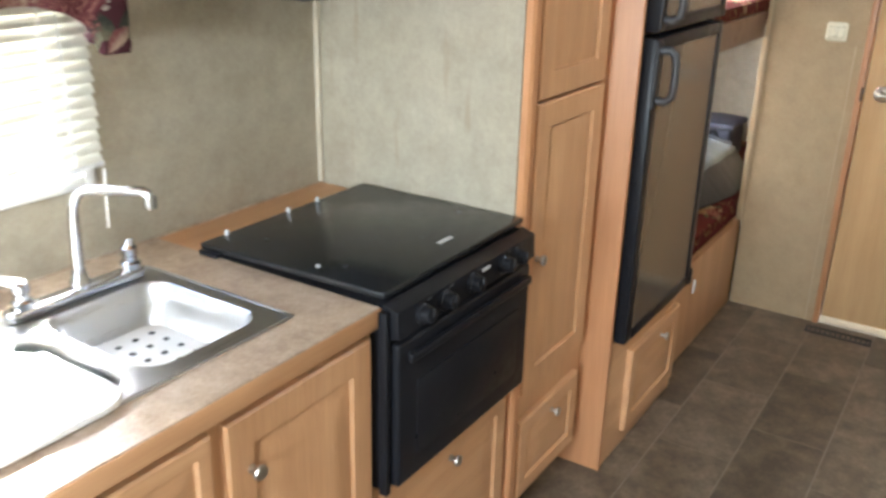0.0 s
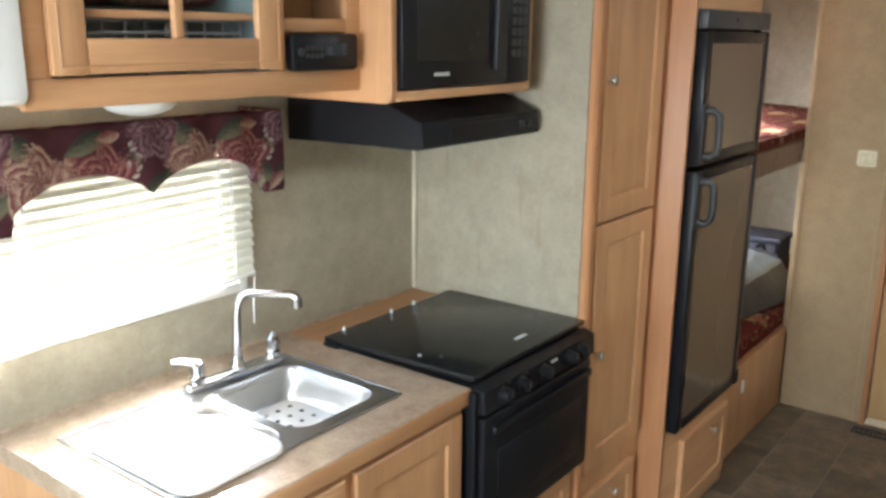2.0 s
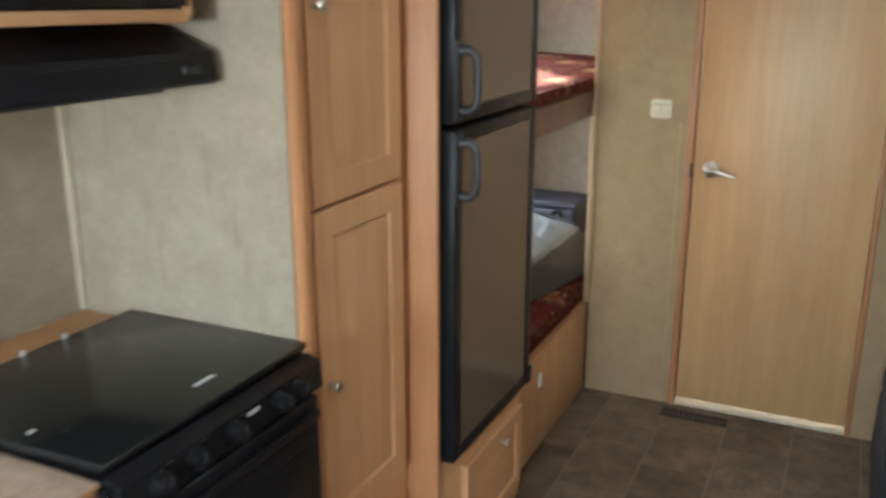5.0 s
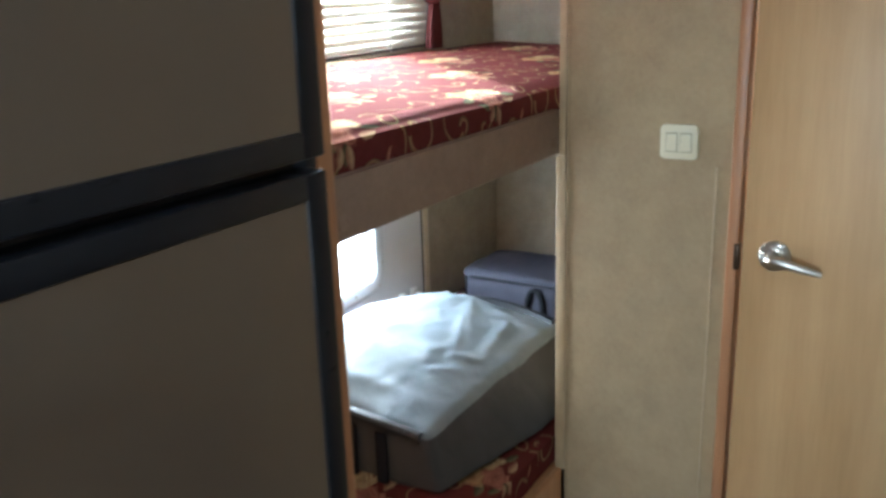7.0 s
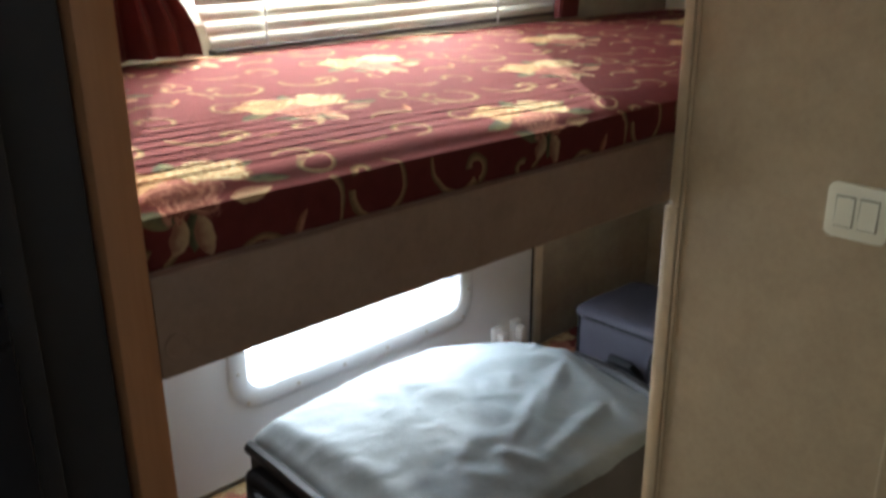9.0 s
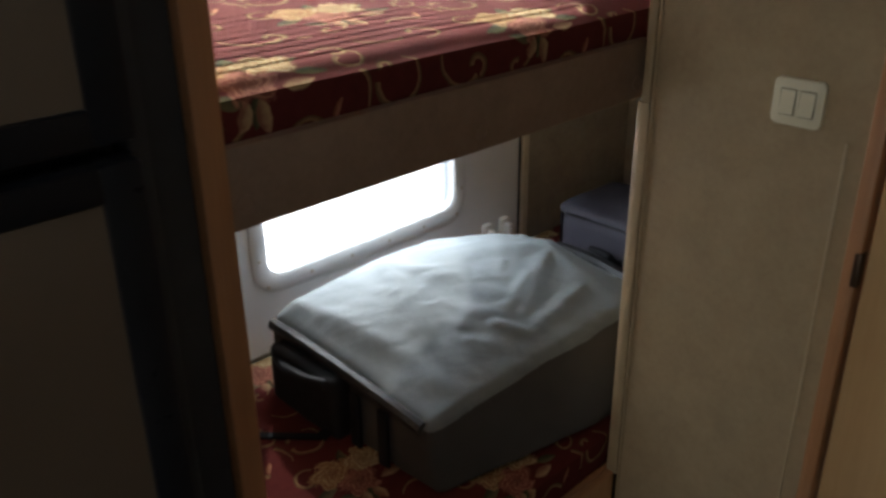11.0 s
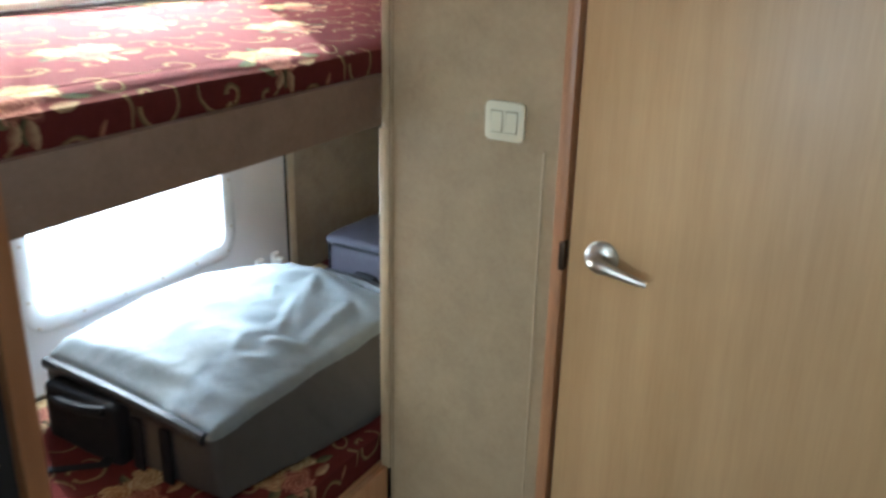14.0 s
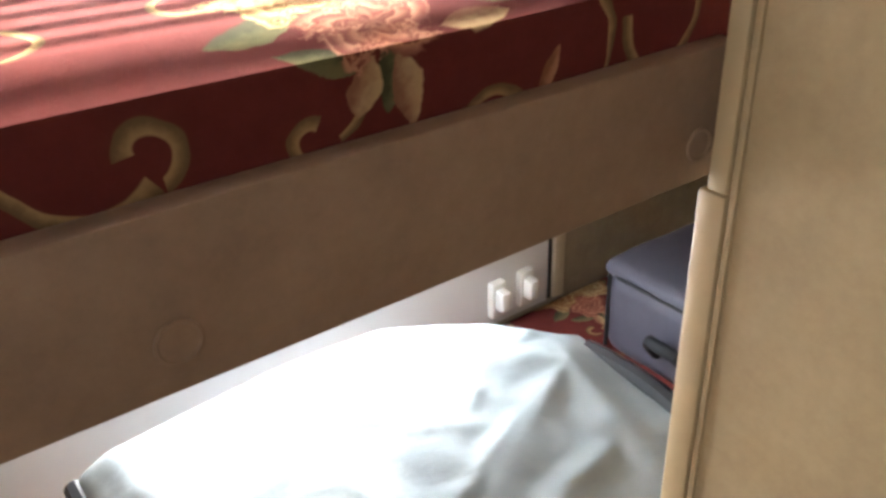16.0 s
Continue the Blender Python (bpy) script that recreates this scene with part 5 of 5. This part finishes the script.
for i in range(3):
    for x in (wx0 - 0.019, wx1 + 0.019):
        part("screw", lathe([(0, 0.0042), (0.0015, 0.004), (0.002, 0.001)], (x, 0.581, wz0 + 0.05 + i * 0.13), (0, -1, 0), 10), NICKEL, hatch)
for x in (2.915, 2.983):
    l = part("latch", box(x - 0.016, x + 0.016, 0.572, 0.59, 0.525, 0.60, 0.004), WHITE, hatch, "white plastic slam latch")
    part("latch_lever", box(x - 0.011, x + 0.011, 0.55, 0.574, 0.548, 0.588, 0.005), WHITE, l)
part("mark", box(2.08, 2.10, 0.5882, 0.5898, 0.653, 0.660), GREY_PLASTIC, hatch, "small grey scuff mark")
hatch.location.y += 0.1
solo("trim_gasket", box(3.053, 3.058, 0.688, 0.7, 0.505, 1.188, 0.001), BLACK_MATT, "black rubber gasket beside the hatch door", "trim", "structure")
solo("trim_post", box(3.060, 3.088, 0.682, 0.7, 0.505, 1.188, 0.003), CREAM, "cream plastic moulding beside the hatch door", "trim", "structure")


# ---- luggage ----
def soft_box(x0, x1, y0, y1, z0, z1, r, dome=0.0, rough=0.006, seed=0, cuts=36, taper=0.0, folds=(), tilt=0.0):
    """A stuffed cloth block: rounded edges, bulging top, shallow creases."""
    bm = bmesh.new()
    bmesh.ops.create_cube(bm, size=2.0)
    bmesh.ops.subdivide_edges(bm, edges=bm.edges[:], cuts=cuts, use_grid_fill=True)
    hx, hy, hz = (x1 - x0) / 2, (y1 - y0) / 2, (z1 - z0) / 2
    c = Vector(((x0 + x1) / 2, (y0 + y1) / 2, (z0 + z1) / 2))
    for v in bm.verts:
        p = Vector((v.co.x * hx, v.co.y * hy, v.co.z * hz))
        core = Vector((max(-hx + r, min(hx - r, p.x)), max(-hy + r, min(hy - r, p.y)), max(-hz + r, min(hz - r, p.z))))
        d = p - core
        if d.length > 1e-6:
            p = core + d.normalized() * r
        u, w = p.x / hx, p.y / hy
        if p.z > 0:
            p.z += (dome * (1 - abs(u) ** 4) * max(0, 1 - (abs(w - 0.35) / (1.35 if w < 0.35 else 1.0)) ** 2.2) + tilt * (w + 1) / 2) * (p.z / hz)
        if taper and p.y > 0 and u > 0.2:
            k = min(1.0, (u - 0.2) / 0.8)
            p.y *= 1 - taper * k * k * (3 - 2 * k)
        q = (p + c) * 6
        n1 = noise.noise((q.x + seed, q.y * 1.6, q.z))
        n2 = noise.noise((q.x * 2.6 + seed, q.y * 3.4 + q.x * 1.5, q.z * 2))
        nrm = Vector((p.x / hx, p.y / hy, p.z / hz)).normalized()
        fade = 1.0 if p.z > -hz * 0.9 else 0.0
        p += nrm * (n1 * rough * 1.6 + abs(n2) * rough) * fade
        v.co = c + p
        if p.z > hz * 0.6:
            lift = 0.0
            for ax, ay, bx, by, h, w in folds:
                e = Vector((bx - ax, by - ay))
                g = Vector((v.co.x - ax, v.co.y - ay))
                k = g.dot(e) / e.length_squared
                k = min(1.0, max(0.0, k))
                d = (g - e * k).length
                lift = max(lift, h * (1 - 0.7 * k) * math.exp(1 - math.sqrt(1 + (d / w) ** 2)))
            v.co.z += lift
    return bm


for x0, x1, top in ((-0.832, -0.60, 1.86), (-0.596, -0.37, 1.845)):
    solo("folded_cloth", soft_box(x0, x1, 0.33, 0.56, 1.7495, top, 0.03, 0.01, 0.006, x0, 12), VALANCE_CLOTH, "folded dark floral cloth on the cupboard shelf", "cloth", group="folded cloths")

case = thing("suitcase", (2.5, 0.33, 0.478), "grey soft-sided suitcase lying flat, black zip edges", "suitcase")
FOLDS = [(2.76, 0.34, 2.74, 0.13, 0.017, 0.022), (2.76, 0.34, 2.55, 0.24, 0.015, 0.016), (2.74, 0.35, 2.60, 0.44, 0.014, 0.02),
         (2.40, 0.52, 2.28, 0.20, 0.012, 0.018), (2.40, 0.52, 2.52, 0.30, 0.012, 0.02), (2.19, 0.55, 2.24, 0.16, 0.014, 0.016),
         (2.70, 0.20, 2.50, 0.17, 0.009, 0.012), (2.62, 0.29, 2.45, 0.22, 0.009, 0.010), (2.34, 0.34, 2.42, 0.32, 0.007, 0.008)]


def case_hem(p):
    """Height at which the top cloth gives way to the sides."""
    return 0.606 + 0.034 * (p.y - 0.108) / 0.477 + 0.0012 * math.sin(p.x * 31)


fold_rng = random.Random(11)
for i in range(14):
    ax, ay = fold_rng.uniform(2.3, 2.78), fold_rng.uniform(0.2, 0.46)
    turn = fold_rng.uniform(-2.6, -0.6)
    reach = fold_rng.uniform(0.06, 0.16)
    FOLDS.append((ax, ay, ax + reach * math.cos(turn), ay + reach * math.sin(turn) * 0.6, fold_rng.uniform(0.004, 0.009), fold_rng.uniform(0.006, 0.012)))
bm = soft_box(2.142, 2.86, 0.108, 0.585, 0.478, 0.620, 0.02, 0.058, 0.0042, 3.0, 84, 0.75, FOLDS, 0.034)
for v in bm.verts:
    if v.co.z < 0.606:
        k = min(1.0, (0.606 - v.co.z) / 0.12) * min(1.0, max(0.0, (0.34 - v.co.y) / 0.22))
        v.co.y -= k * (0.012 + 0.085 * min(1.0, max(0.0, (v.co.x - 2.08) / 0.44)))
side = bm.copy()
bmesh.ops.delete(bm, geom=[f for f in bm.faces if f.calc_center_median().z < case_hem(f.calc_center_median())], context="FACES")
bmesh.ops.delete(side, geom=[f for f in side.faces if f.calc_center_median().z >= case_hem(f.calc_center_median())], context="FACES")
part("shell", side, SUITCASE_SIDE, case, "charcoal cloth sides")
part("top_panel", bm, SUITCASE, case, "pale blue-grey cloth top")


def edge_band(pts, w, mat, parent, name, label=""):
    part(name, tube(pts, w, 8), mat, parent, label)


zl = [(2.142, 0.125 + 0.45 * k / 12, 0.610 + 0.034 * k / 12 + 0.006 * math.sin(math.pi * k / 12)) for k in range(13)]
edge_band(zl, 0.0135, ZIP, case, "zip_edge", "black ribbed zip edge")
zr = [(2.838 + 0.012 * math.sin(math.pi * k / 12), 0.13 + 0.25 * k / 12, 0.622 + 0.03 * math.sin(math.pi * k / 24)) for k in range(13)]
edge_band(zr, 0.015, ZIP, case, "zip_edge", "black ribbed zip edge")
for k in range(22):
    y = 0.14 + k * 0.0185
    part("zip_tooth", box(2.130, 2.137, y - 0.005, y + 0.005, 0.612 + 0.0014 * k, 0.619 + 0.0014 * k, 0.001, 1), GREY_PLASTIC, case)
hnd = [(2.135, 0.36, 0.605), (2.105, 0.365, 0.61), (2.095, 0.41, 0.605), (2.095, 0.47, 0.60), (2.108, 0.515, 0.595), (2.138, 0.52, 0.59)]
edge_band(hnd, 0.012, STRAP, case, "carry_handle", "black padded carry handle")
part("side_pocket", soft_box(2.105, 2.152, 0.33, 0.55, 0.484, 0.625, 0.018, 0, 0.003, 8.0, 12), STRAP, case, "black end pocket")
for y in (0.22, 0.30):
    part("compression_strap", box(2.126, 2.1345, y - 0.014, y + 0.014, 0.484, 0.606, 0.003), STRAP, case, "black webbing strap down the end")
st = [(2.14, 0.35, 0.52), (2.09, 0.36, 0.497), (2.03, 0.42, 0.499), (1.95, 0.50, 0.504), (1.87, 0.50, 0.504)]
bm = loft([[(p[0], p[1] - 0.013, p[2]), (p[0], p[1] + 0.013, p[2]), (p[0], p[1] + 0.013, p[2] + 0.003), (p[0], p[1] - 0.013, p[2] + 0.003)] for p in st])
part("strap", bm, STRAP, case, "black webbing strap")

bag = thing("cooler_bag", (3.2, 0.35, 0.478), "purple-grey soft cooler bag with black handle", "bag")
part("body", soft_box(3.03, 3.27, 0.185, 0.525, 0.486, 0.655, 0.035, 0.0, 0.004, 1.0, 20), BAG_CLOTH, bag)
part("lid", soft_box(3.022, 3.278, 0.177, 0.522, 0.650, 0.674, 0.011, 0.006, 0.003, 5.0, 20), BAG_CLOTH, bag)
pipe = [(p[0], p[1], 0.654) for p in round_rect(3.024, 3.276, 0.179, 0.520, 0.035, 5)]
part("piping", tube(pipe + pipe[:2], 0.0042, 6), STRAP, bag)
hd = [(3.03, 0.40, 0.545), (3.012, 0.402, 0.57), (2.998, 0.39, 0.588), (2.992, 0.365, 0.592), (2.998, 0.34, 0.586), (3.012, 0.328, 0.565), (3.03, 0.33, 0.535)]
loop = [(3.026, 0.275 + 0.026 * math.cos(a), 0.58 + 0.056 * math.sin(a)) for a in [2 * math.pi * k / 20 for k in range(21)]]
part("side_loop", tube(loop, 0.009, 8), STRAP, bag, "black oval webbing loop")
for y in (0.185, 0.525):
    seam = [(3.031, y - 0.01 if y > 0.3 else y + 0.01, 0.50), (3.028, y - 0.012 if y > 0.3 else y + 0.012, 0.65)]
    part("edge_seam", tube(seam, 0.004, 6), STRAP, bag)
part("handle", tube(hd, 0.011, 10), STRAP, bag, "black web handle")

# ---- dark seat near the door ----
seat = thing("dark_seat", (2.0, -1.55, 0), "black upholstered seat beside the bathroom door", "seat")
part("base", soft_box(1.75, 2.40, -1.84, -1.138, 0.002, 0.29, 0.03, 0, 0.004, 2.0, 14), SOFA_CLOTH, seat)
part("cushion", soft_box(1.755, 2.395, -1.84, -1.142, 0.289, 0.385, 0.035, 0.02, 0.004, 4.0, 14), SOFA_CLOTH, seat)

# ---- floor tiles ----
TX, TY = 0.474, 0.237
def tile_mesh(w, h):
    return mesh_of("tile", box(-w / 2, w / 2, -h / 2, h / 2, -0.0019, 0.0, 0.0012, 1), TILE, False)


tile_me = tile_mesh(TX - 0.005, TY - 0.005)
j = 0
y = -0.400 + TY / 2 + 4 * TY
while y - TY / 2 > Y_FAR - 0.04:
    x = X_FRONT + (TX / 2 if j % 2 else 0)
    while x < X_REAR:
        cx = x + TX / 2
        if cx + TX / 2 < X_REAR + 0.04 and y + TY / 2 < Y_BUNK:
            t = new("tile", tile_me)
            t.parent = floor
            t.location = Vector((cx, y, 0.0)) - Vector(floor.location)
        x += TX
    y -= TY
    j += 1
